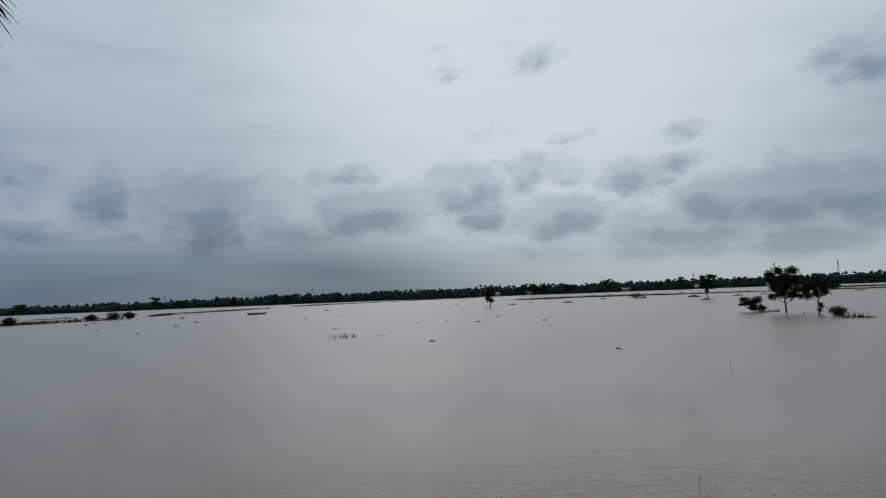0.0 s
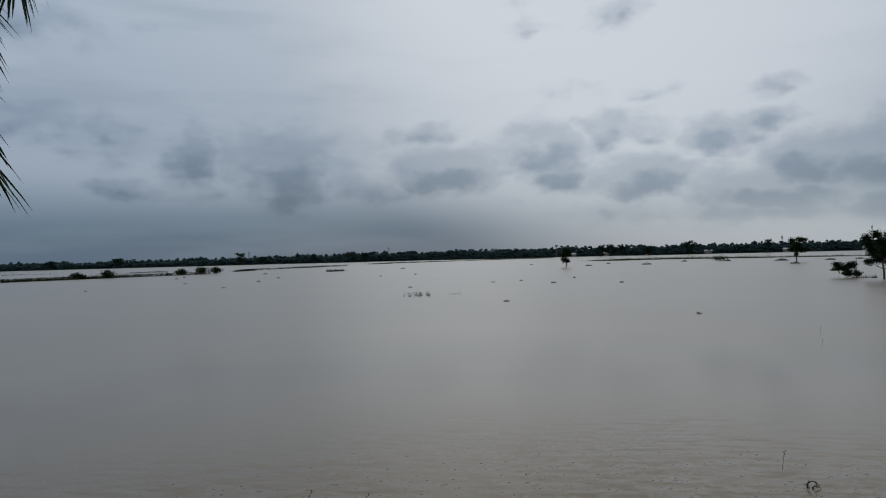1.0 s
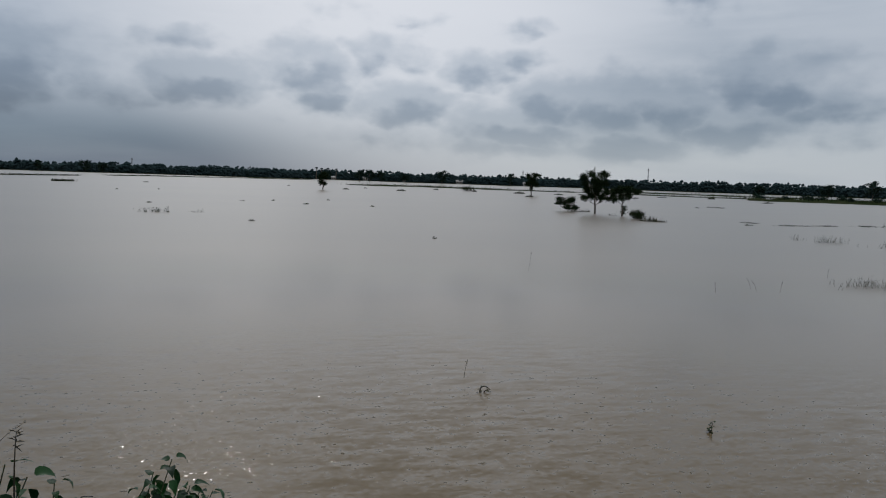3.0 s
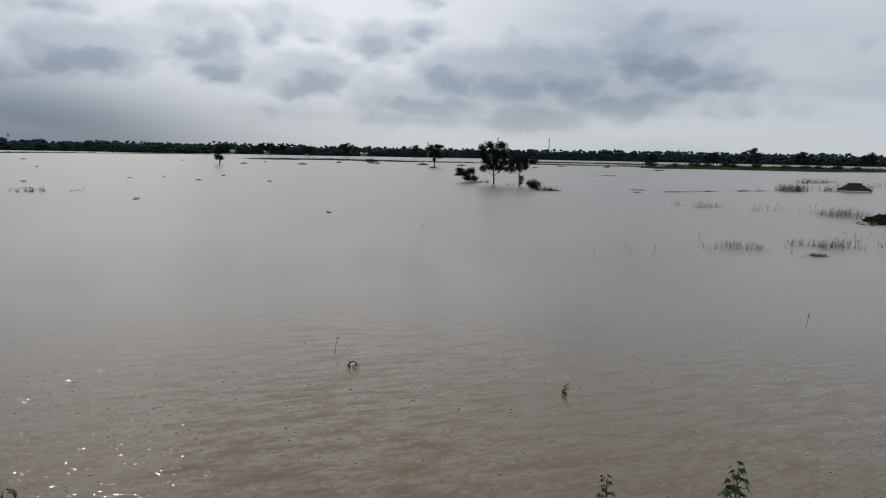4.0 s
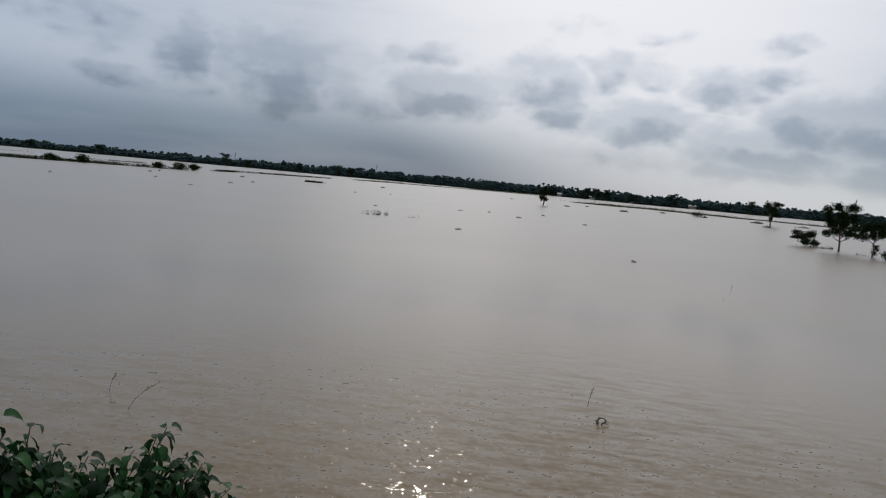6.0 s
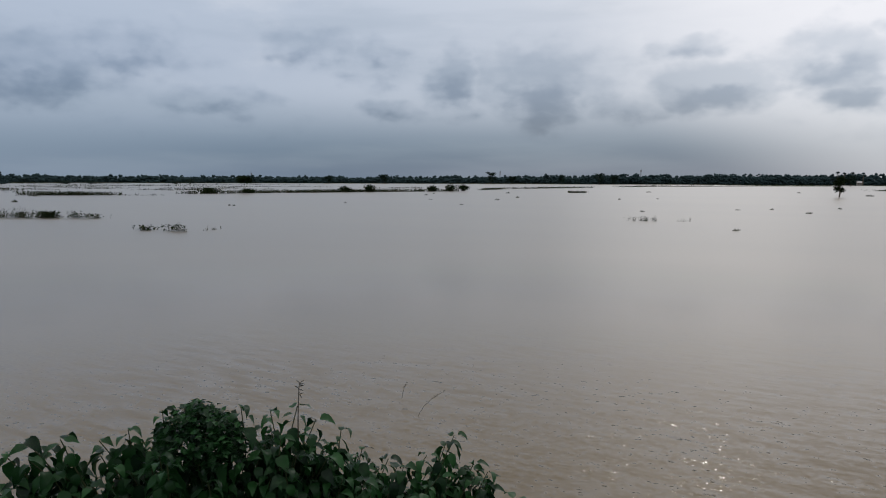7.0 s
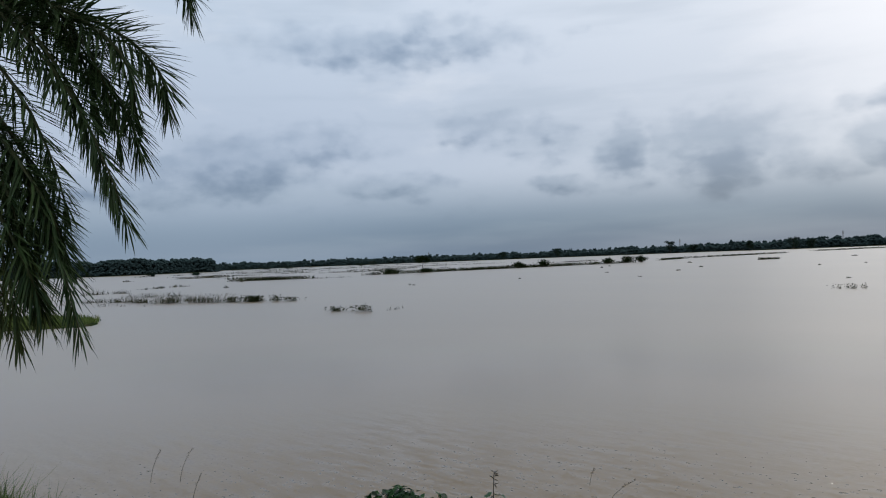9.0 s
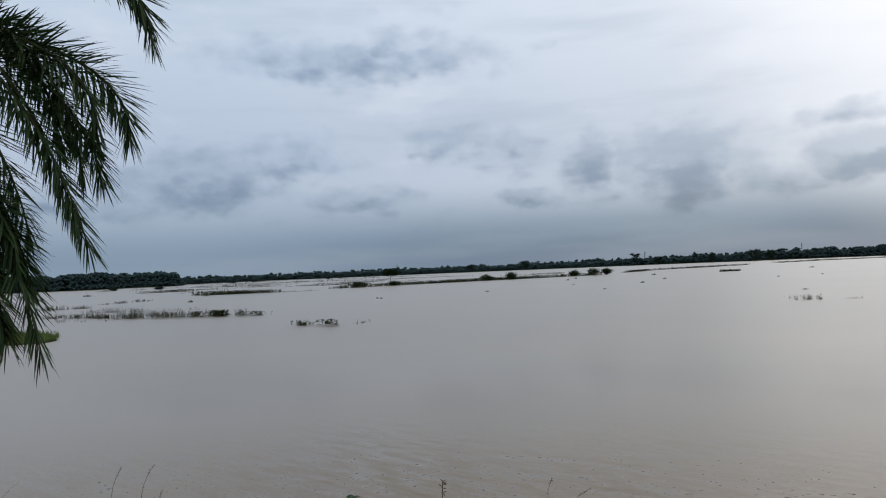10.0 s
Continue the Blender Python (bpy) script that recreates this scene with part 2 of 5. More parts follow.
PLASTER = material("limewashed_wall", [(0.34, 0.32, 0.30), (0.24, 0.23, 0.21)], 0.6, 0.9, 0.2)
TREE_LEAF = foliage("tree_leaves", (0.008, 0.018, 0.007), (0.021, 0.037, 0.013), 0.8, 0.07, gloss=0.04)
# the blue of distant haze is painted into this leaf colour
HAZED_WOODS_LEAF = foliage("hazed_woods_leaves", (0.028, 0.047, 0.050), (0.034, 0.056, 0.058), 0.95, 0.05, gloss=0.0)
FAR_TREE_LEAF = foliage("far_tree_leaves", (0.017, 0.032, 0.026), (0.030, 0.050, 0.038), 0.95, 0.05, gloss=0.0)
BUSH_LEAF = foliage("broad_bush_leaves", (0.004, 0.017, 0.007), (0.020, 0.078, 0.020), 0.42, 0.28, gloss=0.2)
BUSH_LEAF_ONE = foliage("broad_bush_leaf", (0.004, 0.017, 0.007), (0.020, 0.078, 0.020), 0.42, 0.28, "object", 0.2)
PALM_LEAF = foliage("palm_leaflets", (0.014, 0.034, 0.013), (0.040, 0.070, 0.024), 0.5, 0.15)
PALM_LEAF_ONE = foliage("palm_leaflet", (0.014, 0.034, 0.013), (0.040, 0.070, 0.024), 0.5, 0.15, "object")
OLD_LEAF = foliage("old_palm_leaflets", (0.024, 0.042, 0.014), (0.062, 0.082, 0.026), 0.6, 0.15)
GRASS = foliage("bank_grass", (0.024, 0.055, 0.012), (0.075, 0.120, 0.030), 0.7, 0.3)
REED = foliage("reed_blades", (0.026, 0.033, 0.017), (0.058, 0.060, 0.032), 0.9, 0.15, gloss=0.05)
HYACINTH = foliage("water_hyacinth", (0.013, 0.024, 0.010), (0.034, 0.048, 0.018), 0.8, 0.12, gloss=0.05)
MAT_GREEN = foliage("floating_grass", (0.06, 0.105, 0.025), (0.12, 0.165, 0.045), 0.6, 0.25)


# ---------------------------------------------------------------- builders
def mesh_of(name, verts, faces, mat):
    me = bpy.data.meshes.new(name)
    me.from_pydata([tuple(v) for v in verts], [], faces)
    me.materials.append(mat)
    return me


def part(name, bm, mat, parent, label=""):
    """Links a bmesh, or a mesh, as one object under a thing or a part."""
    if isinstance(bm, bmesh.types.BMesh):
        me = bpy.data.meshes.new(name)
        bm.to_mesh(me)
        bm.free()
        me.materials.append(mat)
    else:
        me = bm
    ob = new(name, me)
    ob.parent = parent
    return tagged(ob, label=label)


def thing(name, place, label, category, group="", turn=0.0, kind=""):
    ob = new(name)
    ob.matrix_basis = pose(*place, 0, 0, turn)
    return tagged(ob, label, category, group, kind)


def tube(bm, points, radii, sides=7):
    """A tapered, bent limb through the points."""
    rings = []
    points = [Vector(p) for p in points]
    for i, p in enumerate(points):
        along = (points[min(i + 1, len(points) - 1)] - points[max(i - 1, 0)]).normalized()
        a = along.orthogonal().normalized()
        b = along.cross(a)
        rings.append([bm.verts.new(p + radii[i] * (math.cos(q) * a + math.sin(q) * b)) for q in (2 * math.pi * k / sides for k in range(sides))])
    for lower, upper in zip(rings, rings[1:]):
        shift = min(range(sides), key=lambda s: sum((lower[k].co - upper[(k + s) % sides].co).length for k in range(sides)))
        for k in range(sides):
            bm.faces.new((lower[k], lower[(k + 1) % sides], upper[(k + 1 + shift) % sides], upper[(k + shift) % sides]))
    bm.faces.new(rings[0][::-1])
    bm.faces.new(rings[-1])


def bend(a, b, sag, rng, steps=5, wobble=0.04):
    """A gently wandering line from a to b."""
    a, b = Vector(a), Vector(b)
    far = (b - a).length
    out = []
    for i in range(steps + 1):
        s = i / steps
        p = a.lerp(b, s) + Vector((0, 0, sag * 4 * s * (1 - s)))
        if 0 < i < steps:
            p += Vector((rng.uniform(-1, 1), rng.uniform(-1, 1), 0)) * wobble * far
        out.append(p)
    return out


def leaf_cloud(places, sizes, rng, droop=0.3, slim=0.55):
    """Many small pointed leaves, folded along the middle, at the places given."""
    verts, faces = [], []
    for p, size in zip(places, sizes):
        q = rng.uniform(0, 2 * math.pi)
        tilt = rng.uniform(-0.9, 0.7) - droop
        along = Vector((math.cos(q) * math.cos(tilt), math.sin(q) * math.cos(tilt), math.sin(tilt)))
        side = Vector((-math.sin(q), math.cos(q), rng.uniform(-0.5, 0.5))).normalized() * size * slim * 0.5
        lift = along.cross(side).normalized() * size * 0.12
        p = Vector(p)
        k = len(verts)
        verts += [p, p + along * size * 0.45 + side + lift, p + along * size, p + along * size * 0.45 - side + lift]
        faces += [(k, k + 1, k + 2), (k, k + 2, k + 3)]
    return verts, faces


def blades(places, heights, rng, width=0.012, lean=0.35, bent=0.4):
    """Grass or reed blades that rise from the places given and curve over."""
    verts, faces = [], []
    for p, h in zip(places, heights):
        q = rng.uniform(0, 2 * math.pi)
        out = Vector((math.cos(q), math.sin(q), 0)) * rng.uniform(0.05, lean)
        side = Vector((-math.sin(q), math.cos(q), 0)) * width * rng.uniform(0.7, 1.3)
        p = Vector(p)
        k = len(verts)
        up = Vector((0, 0, 1))
        over = out * bent
        verts += [p - side, p + side, p + (up * 0.55 + out * 0.5) * h + side * 0.8, p + (up * 0.55 + out * 0.5) * h - side * 0.8,
                  p + (up * (1 - 0.25 * over.length) + out + over) * h]
        faces += [(k, k + 1, k + 2, k + 3), (k + 3, k + 2, k + 4)]
    return verts, faces


def bank_height(x, y):
    """Height of the embankment and the drowned fields over the water's level."""
    west = min(1.0, max(0.0, (-4.0 - x) / 3.0))
    edge = 5.6 - 1.95 * west + 0.25 * math.sin(x * 0.45) + 0.15 * math.sin(x * 1.3 + 1)
    if y < 0.7:
        z = 2.45
    elif y < edge:
        z = 2.45 * (edge - y) / (edge - 0.7)
    else:
        z = max(-1.6, -0.35 * (y - edge))
    return z + 0.05 * noise.noise((x * 0.8, y * 0.8, 3))


# ---------------------------------------------------------------- the large structure
def build_ground():
    xs = sorted({*[float(v) for v in np.linspace(-30, 30, 91)], *[s * v for s in (-1, 1) for v in (45, 80, 160, 400, 1200, 4400)]})
    ys = sorted({*[float(v) for v in np.linspace(-3, 13, 49)], -4400.0, -800.0, -200.0, -60.0, -20.0, -8.0, 20.0, 60.0, 300.0, 1200.0, 4400.0})
    verts = [(x, y, bank_height(x, y)) for y in ys for x in xs]
    w = len(xs)
    faces = [(j * w + i, j * w + i + 1, (j + 1) * w + i + 1, (j + 1) * w + i) for j in range(len(ys) - 1) for i in range(w - 1)]
    me = mesh_of("ground", verts, faces, SOIL)
    me.shade_smooth()
    tagged(new("ground", me), "muddy earth embankment sloping down under the flood", "ground", kind="structure")


def build_water():
    rings = [220.0, 1200.0, 4600.0]
    verts = [(0, 3.2, 0)] + [(r * math.sin(q), 3.2 + r * math.cos(q), 0) for r in rings for q in (2 * math.pi * k / 96 for k in range(96))]
    faces = [(0, 1 + (k + 1) % 96, 1 + k) for k in range(96)]
    for j in range(len(rings) - 1):
        a, b = 1 + 96 * j, 97 + 96 * j
        faces += [(a + k, a + (k + 1) % 96, b + (k + 1) % 96, b + k) for k in range(96)]
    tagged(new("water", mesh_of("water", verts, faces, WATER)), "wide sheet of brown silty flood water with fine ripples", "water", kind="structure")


build_ground()
build_water()


def far_shore():
    """The low land beyond the flood, in a wide arc."""
    verts, faces = [], []
    steps = 160
    for i in range(steps + 1):
        az = radians(-100 + 200 * i / steps)
        edge = 700 + 40 * noise.noise((az * 9, 0, 0)) - (150 if -az > 1.06 else 0)
        for r, z in ((edge - 6, -0.3), (edge, 0.25), (edge + 60, 0.5), (edge + 900, 0.8), (edge + 3300, 1.0)):
            verts.append((r * math.sin(az), r * math.cos(az), z))
    for i in range(steps):
        for j in range(4):
            k = i * 5 + j
            faces.append((k, k + 1, k + 6, k + 5))
    tagged(new("far_shore", mesh_of("far_shore", verts, faces, FIELD)), "low green land along the far edge of the flood", "land", kind="structure")


far_shore()


def clump_cloud(centres, sizes, rng):
    """Leaf masses as seen from afar: small crumpled knobs of foliage."""
    base = [Vector(v) for v in ((0, 0, 1), (1, 0, 0.1), (0, 1, -0.1), (-1, 0, 0.1), (0, -1, -0.1), (0, 0, -0.8))]
    tri = [(0, 1, 2), (0, 2, 3), (0, 3, 4), (0, 4, 1), (5, 2, 1), (5, 3, 2), (5, 4, 3), (5, 1, 4)]
    verts, faces = [], []
    for c, s in zip(centres, sizes):
        k = len(verts)
        q = rng.uniform(0, 6.28)
        for v in base:
            w = Vector((v.x * math.cos(q) - v.y * math.sin(q), v.x * math.sin(q) + v.y * math.cos(q), v.z * 0.8))
            verts.append(Vector(c) + w * s * rng.uniform(0.8, 1.15))
        faces += [(k + a, k + b, k + d) for a, b, d in tri]
    return verts, faces


def far_woods():
    """The belt of trees along the far shore, in three staggered rows."""
    rng = random.Random(11)
    centres, sizes = [], []

    def rise(az):
        """The belt stands nearer, and so taller, towards the east."""
        return min(1.0, max(0.0, (az + 0.55) / 0.35))

    for row, (back, count) in enumerate(((12, 520), (55, 430), (130, 380))):
        for i in range(count):
            az = radians(-84 + 168 * (i + rng.uniform(-0.4, 0.4)) / count)
            west, east = max(0, -az - 1.06), max(0, az - 0.45)
            if row == 0 and noise.noise((az * 14, 2, 0)) > 0.3 and west == 0:
                continue
            r = 700 + back + rng.uniform(-8, 25) + 40 * noise.noise((az * 9, 0, 0)) - (150 if west else 0)
            tall = (5.0 + 2.6 * noise.noise((az * 22, row, 5)) + rng.uniform(-1.2, 1.6) + (4.2 if west else 0) + min(0.4, 3 * east)) * (1 + 0.12 * row)
            tall = max(2.6, tall + 3.2 * rise(az))
            wide = tall * rng.uniform(0.45, 0.75)
            for low_one in range(100 if west else 22):
                q, s = rng.uniform(0, 6.28), math.sqrt(rng.random())
                h = tall * (0.12 + 0.85 * rng.random() ** 0.8) if low_one % 22 < 15 else rng.uniform(0.4, 2.6)
                spread = wide * s * (1.1 - 0.75 * h / tall) if low_one % 22 < 15 else wide * s * 1.6
                centres.append((r * math.sin(az) + spread * math.cos(q), r * math.cos(az) + spread * math.sin(q), h + 0.2))
                sizes.append(min(1.7, tall * rng.uniform(0.15, 0.27)) * (0.85 if west else 1.0))
    for i in range(2600):
        az = radians(-84 + 168 * (i + rng.random()) / 2600)
        r = 705 + rng.uniform(0, 30) + 40 * noise.noise((az * 9, 0, 0)) - (150 if -az > 1.06 else 0)
        if i % 2:
            r += 190
        tall = (4.8 if i % 2 == 0 else 6.9) + 1.6 * noise.noise((az * 40, 3, 1)) + 2.6 * rise(az)
        for _ in range(7):
            centres.append((r * math.sin(az) + rng.uniform(-2, 2), r * math.cos(az) + rng.uniform(-2, 2), tall * rng.uniform(0.05, 0.9)))
            sizes.append(rng.uniform(1.2, 2.1) * (0.55 if -az > 1.06 else 1.0))
    verts, faces = clump_cloud(centres, sizes, rng)
    # leaf colour of the belt already carries the haze tint
    me = mesh_of("far_woods", verts, faces, HAZED_WOODS_LEAF)
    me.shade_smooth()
    tagged(new("far_woods", me), "dark green belt of trees along the horizon, haze blue in its colour", "woods", kind="stuff")


far_woods()


# ---------------------------------------------------------------- trees
def tree(name, place, tall, wide, rng, label, category="tree", group="", bare=0.28, layers=4, leaves=900, leaf=0.28, lean=(0, 0), stems=1, leaf_mat=None, loose=0.078):
    """A tree with a tapered trunk, limbs and a crown of leaves gathered in uneven layers."""
    t = thing(name, place, label, category, group)
    top = Vector((lean[0], lean[1], tall * 0.86))
    knots = []
    for s in range(stems):
        foot = Vector((rng.uniform(-0.1, 0.1), rng.uniform(-0.1, 0.1), -0.6)) * (0 if stems == 1 else 1) + Vector((0, 0, -0.5))
        head = top if stems == 1 else top + Vector((rng.uniform(-0.3, 0.3) * wide, rng.uniform(-0.3, 0.3) * wide, -0.1 * tall * s))
        line = bend(foot, head, 0, rng, 7, 0.03)
        bm = bmesh.new()
        girth = tall * 0.022 / math.sqrt(stems)
        tube(bm, line, [girth * (1.15 - 0.95 * i / 7) for i in range(8)], 8)
        part("trunk", bm, BARK, t)
        count = layers * 3 if stems == 1 else 5
        for i in range(count):
            level = bare + (0.93 - bare) * (i + rng.uniform(0, 0.8)) / count
            k = min(6, int(level * 7))
            start = line[k].lerp(line[k + 1], level * 7 - k)
            q = i * 2.4 + rng.uniform(-0.5, 0.5)
            reach = wide * 0.5 * rng.uniform(0.65, 1.0) * (1 - 0.45 * abs(level - 0.6) / 0.4)
            end = start + Vector((math.cos(q) * reach, math.sin(q) * reach, reach * rng.uniform(0.1, 0.75)))
            limb = bend(start, end, reach * 0.06, rng, 4, 0.06)
            bm = bmesh.new()
            tube(bm, limb, [girth * 0.42 * (1 - 0.8 * j / 4) for j in range(5)], 5)
            part("limb", bm, BARK, t)
            knots += [(limb[2], 0.6), (limb[3], 0.9), (limb[4], 1.0)]
        knots.append((head, 1.0))
    places, sizes = [], []
    for _ in range(leaves):
        k, weight = knots[int(rng.random() * len(knots))]
        spread = wide * loose * weight
        p = k + Vector((rng.gauss(0, spread), rng.gauss(0, spread), rng.gauss(0.02, spread * 0.6)))
        if p.z < tall * bare * 0.8 or p.z > tall * 1.02:
            continue
        places.append(p)
        sizes.append(leaf * rng.uniform(0.6, 1.25))
    part("crown", mesh_of("crown", *leaf_cloud(places, sizes, rng), leaf_mat or TREE_LEAF), None, t)
    return t


def clump_tree(place, bearing, fork, girth, clumps, rng, label, group="", leaf=0.25):
    """A tree whose leaves stand in separate pads at the ends of its limbs. Pads: metres across and up, half width, half height."""
    t = thing("tree", place, label, "tree", group)
    right = Vector((math.cos(radians(bearing)), -math.sin(radians(bearing)), 0))
    deep = Vector((right.y, -right.x, 0))
    trunk = bend((0, 0, -0.6), (rng.uniform(-0.15, 0.15), rng.uniform(-0.15, 0.15), fork), 0, rng, 7, 0.02)
    bm = bmesh.new()
    tube(bm, trunk, [girth * (1.3 - 0.14 * i) for i in range(8)], 8)
    part("trunk", bm, BARK, t)
    places, sizes = [], []
    for across, up, wide, high in clumps:
        middle_of = right * across + deep * rng.uniform(-0.75, 0.75) * max(0.5, wide) * 1.6 + Vector((0, 0, up))
        level = min(fork * 0.97, max(0.15, up * rng.uniform(0.5, 0.75)))
        u = 7 * (level + 0.6) / (fork + 0.6)
        k = min(6, int(u))
        limb = bend(trunk[k].lerp(trunk[k + 1], u - k), middle_of, -0.04 * abs(across), rng, 4, 0.05)
        bm = bmesh.new()
        tube(bm, limb, [girth * 0.5 * (1 - 0.19 * j) for j in range(5)], 5)
        part("limb", bm, BARK, t)
        for _ in range(int(1150 * wide * (wide + high) / (leaf / 0.25) ** 2)):
            p = middle_of + right * rng.gauss(0, wide * 0.50) + deep * rng.gauss(0, wide * 0.50)
            places.append(p + Vector((0, 0, rng.gauss(0, high * 0.80))))
            sizes.append(leaf * rng.uniform(0.55, 1.2))
    places = [Vector((p.x, p.y, max(0.05, p.z))) for p in places]
    part("crown", mesh_of("crown", *leaf_cloud(places, sizes, rng, 0.2, 0.75), TREE_LEAF), None, t)
    return t


def shrub(name, place, tall, wide, rng, label, category="shrub", group="", leaves=300, leaf=0.2, mat=None):
    """A low shrub: bent stems from one root and leaves all over."""
    t = thing(name, place, label, category, group)
    places, sizes = [], []
    for i in range(9):
        q, s = i * 2.4 + rng.uniform(-0.3, 0.3), math.sqrt((i + 0.5) / 9)
        tip = (math.cos(q) * s * wide * 0.5, math.sin(q) * s * wide * 0.5, tall * (1.0 - 0.45 * s * s) * rng.uniform(0.8, 1.0))
        line = bend((math.cos(q) * 0.06, math.sin(q) * 0.06, -0.3), tip, tall * 0.12, rng, 4, 0.05)
        bm = bmesh.new()
        tube(bm, line, [0.022 * (1.1 - 0.9 * j / 4) * max(0.5, tall) for j in range(5)], 5)
        part("stem", bm, BARK, t)
        for _ in range(leaves // 9):
            u = rng.uniform(0.3, 1.0) * 4
            k = min(3, int(u))
            places.append(line[k].lerp(line[k + 1], u - k) + Vector((rng.gauss(0, wide * 0.08), rng.gauss(0, wide * 0.08), rng.gauss(0, tall * 0.08))))
            sizes.append(leaf * rng.uniform(0.6, 1.2))
    places = [Vector((p.x, p.y, max(0.03, p.z))) for p in places]
    part("foliage", mesh_of("foliage", *leaf_cloud(places, sizes, rng), mat or TREE_LEAF), None, t)
    return t


def reed_stalks(spots, tall, rng, width):
    """Reed stems, each a little bent, with a ragged plume of short leaves near the head."""
    verts, faces = [], []
    for spot in spots:
        here = tall * rng.uniform(0.35, 1.0)
        for _ in range(rng.randint(1, 3)):
            foot = spot + Vector((rng.gauss(0, 0.08), rng.gauss(0, 0.08), 0))
            h = here * rng.uniform(0.6, 1.1)
            way = Vector((rng.gauss(0.10, 0.16), rng.gauss(0, 0.16), 0)) * h
            line = [foot, foot + Vector((0, 0, h * 0.5)) + way * 0.3, foot + Vector((0, 0, h * 0.97)) + way]
            q = rng.uniform(0, 3.14)
            side = Vector((math.cos(q), math.sin(q), 0)) * width
            k = len(verts)
            verts += [line[0] - side, line[0] + side, line[1] + side, line[1] - side, line[2] + side * 0.5, line[2] - side * 0.5]
            faces += [(k, k + 1, k + 2, k + 3), (k + 3, k + 2, k + 4, k + 5)]
            for _ in range(rng.randint(2, 5)):
                s = rng.uniform(0.25, 1.0)
                p = line[1].lerp(line[2], s)
                a = rng.uniform(0, 6.28)
                out = Vector((math.cos(a) + 0.5, math.sin(a), rng.uniform(0.2, 1.4))).normalized() * h * rng.uniform(0.10, 0.24)
                k = len(verts)
                verts += [p, p + out * 0.5 + side * 1.5, p + out + Vector((0, 0, -0.3 * out.length)), p + out * 0.5 - side * 1.5]
                faces += [(k, k + 1, k + 2, k + 3)]
    return verts, faces


def tuft_bed(name, line, wide, tall, count, rng, label, category="reeds", group="", mat=None, width=0.012, leafy=0.0, even=False, plumed=False):
    """A bed of reeds or grass standing in the water along a line."""
    line = [Vector((*p, 0)) for p in line]
    t = thing(name, line[0], label, category, group)
    spans = [(b - a).length for a, b in zip(line, line[1:])]
    spots = []
    while len(spots) < count:
        u = rng.uniform(0, sum(spans))
        for a, b, s in zip(line, line[1:], spans):
            if u <= s:
                p = a.lerp(b, u / max(s, 1e-6)) - line[0]
                p = p + Vector((rng.gauss(0, wide * 0.35), rng.gauss(0, wide * 0.35), -0.05))
                world_p = p + line[0]
                share = (u + sum(spans[:spans.index(s)])) / sum(spans)
                if rng.random() > 0.25 + 1.6 * min(share, 1 - share):
                    break
                if even or noise.noise((world_p.x * 0.9 / max(wide, 0.5), world_p.y * 0.9 / max(wide, 0.5), tall)) > rng.uniform(-0.35, 0.3):
                    spots.append(p)
                break
            u -= s
    # tufts: several blades from each spot
    places, heights = [], []
    for p in spots:
        ragged = noise.noise((p.x * 0.7 / max(0.6, wide), p.y * 0.7 / max(0.6, wide), count))
        here = tall * rng.uniform(0.2, 1.0) ** 1.3 * max(0.3, 0.75 + 0.8 * ragged)
        for _ in range(rng.randint(1, 4)):
            places.append(p + Vector((rng.gauss(0, 0.05), rng.gauss(0, 0.05), 0)))
            heights.append(here * rng.uniform(0.6, 1.1))
    made = reed_stalks(spots, tall, rng, width) if plumed else blades(places, heights, rng, width)
    tagged(part("growth", mesh_of("growth", *made, mat or REED), None, t), kind="stuff")
    if leafy:
        spread = [p + Vector((rng.gauss(0, 0.12), rng.gauss(0, 0.12), tall * rng.uniform(0.1, 0.55))) for p in spots for _ in range(3)]
        part("foliage", mesh_of("foliage", *leaf_cloud(spread, [leafy * rng.uniform(0.6, 1.3) for _ in spread], rng, 0.0, 0.7), HYACINTH), None, t)
    return t


def floating_clump(place, wide, tall, rng, label, name="floating_plant", group="floating plants on the flood"):
    """A drifting raft of water hyacinth: pads round the rim, upright leaves in the middle."""
    t = thing(name, (*place, 0.0), label, "water plant", group, rng.uniform(0, 360))
    places, sizes = [], []
    count = int(26 + 60 * wide)
    for _ in range(count):
        q, s = rng.uniform(0, 6.28), math.sqrt(rng.random())
        z = 0.02 + tall * (1 - s * s) * rng.uniform(0.2, 1.0)
        places.append((math.cos(q) * s * wide * 0.5, math.sin(q) * s * wide * 0.32, z))
        sizes.append(rng.uniform(0.5, 1.0) * max(0.1, tall * 0.55))
    part("foliage", mesh_of("foliage", *leaf_cloud(places, sizes, rng, -0.1, 0.75), HYACINTH), None, t)
    bm = bmesh.new()
    bmesh.ops.create_icosphere(bm, subdivisions=2, radius=1.0)
    for v in bm.verts:
        r = 1 + 0.35 * noise.noise(v.co * 2.3 + Vector((place[0], place[1], 0)))
        v.co = Vector((v.co.x * wide * 0.42 * r, v.co.y * wide * 0.26 * r, v.co.z * tall * 0.28))
    part("raft", bm, DRY, t, "brown matted roots")
    return t


rng = random.Random(5)
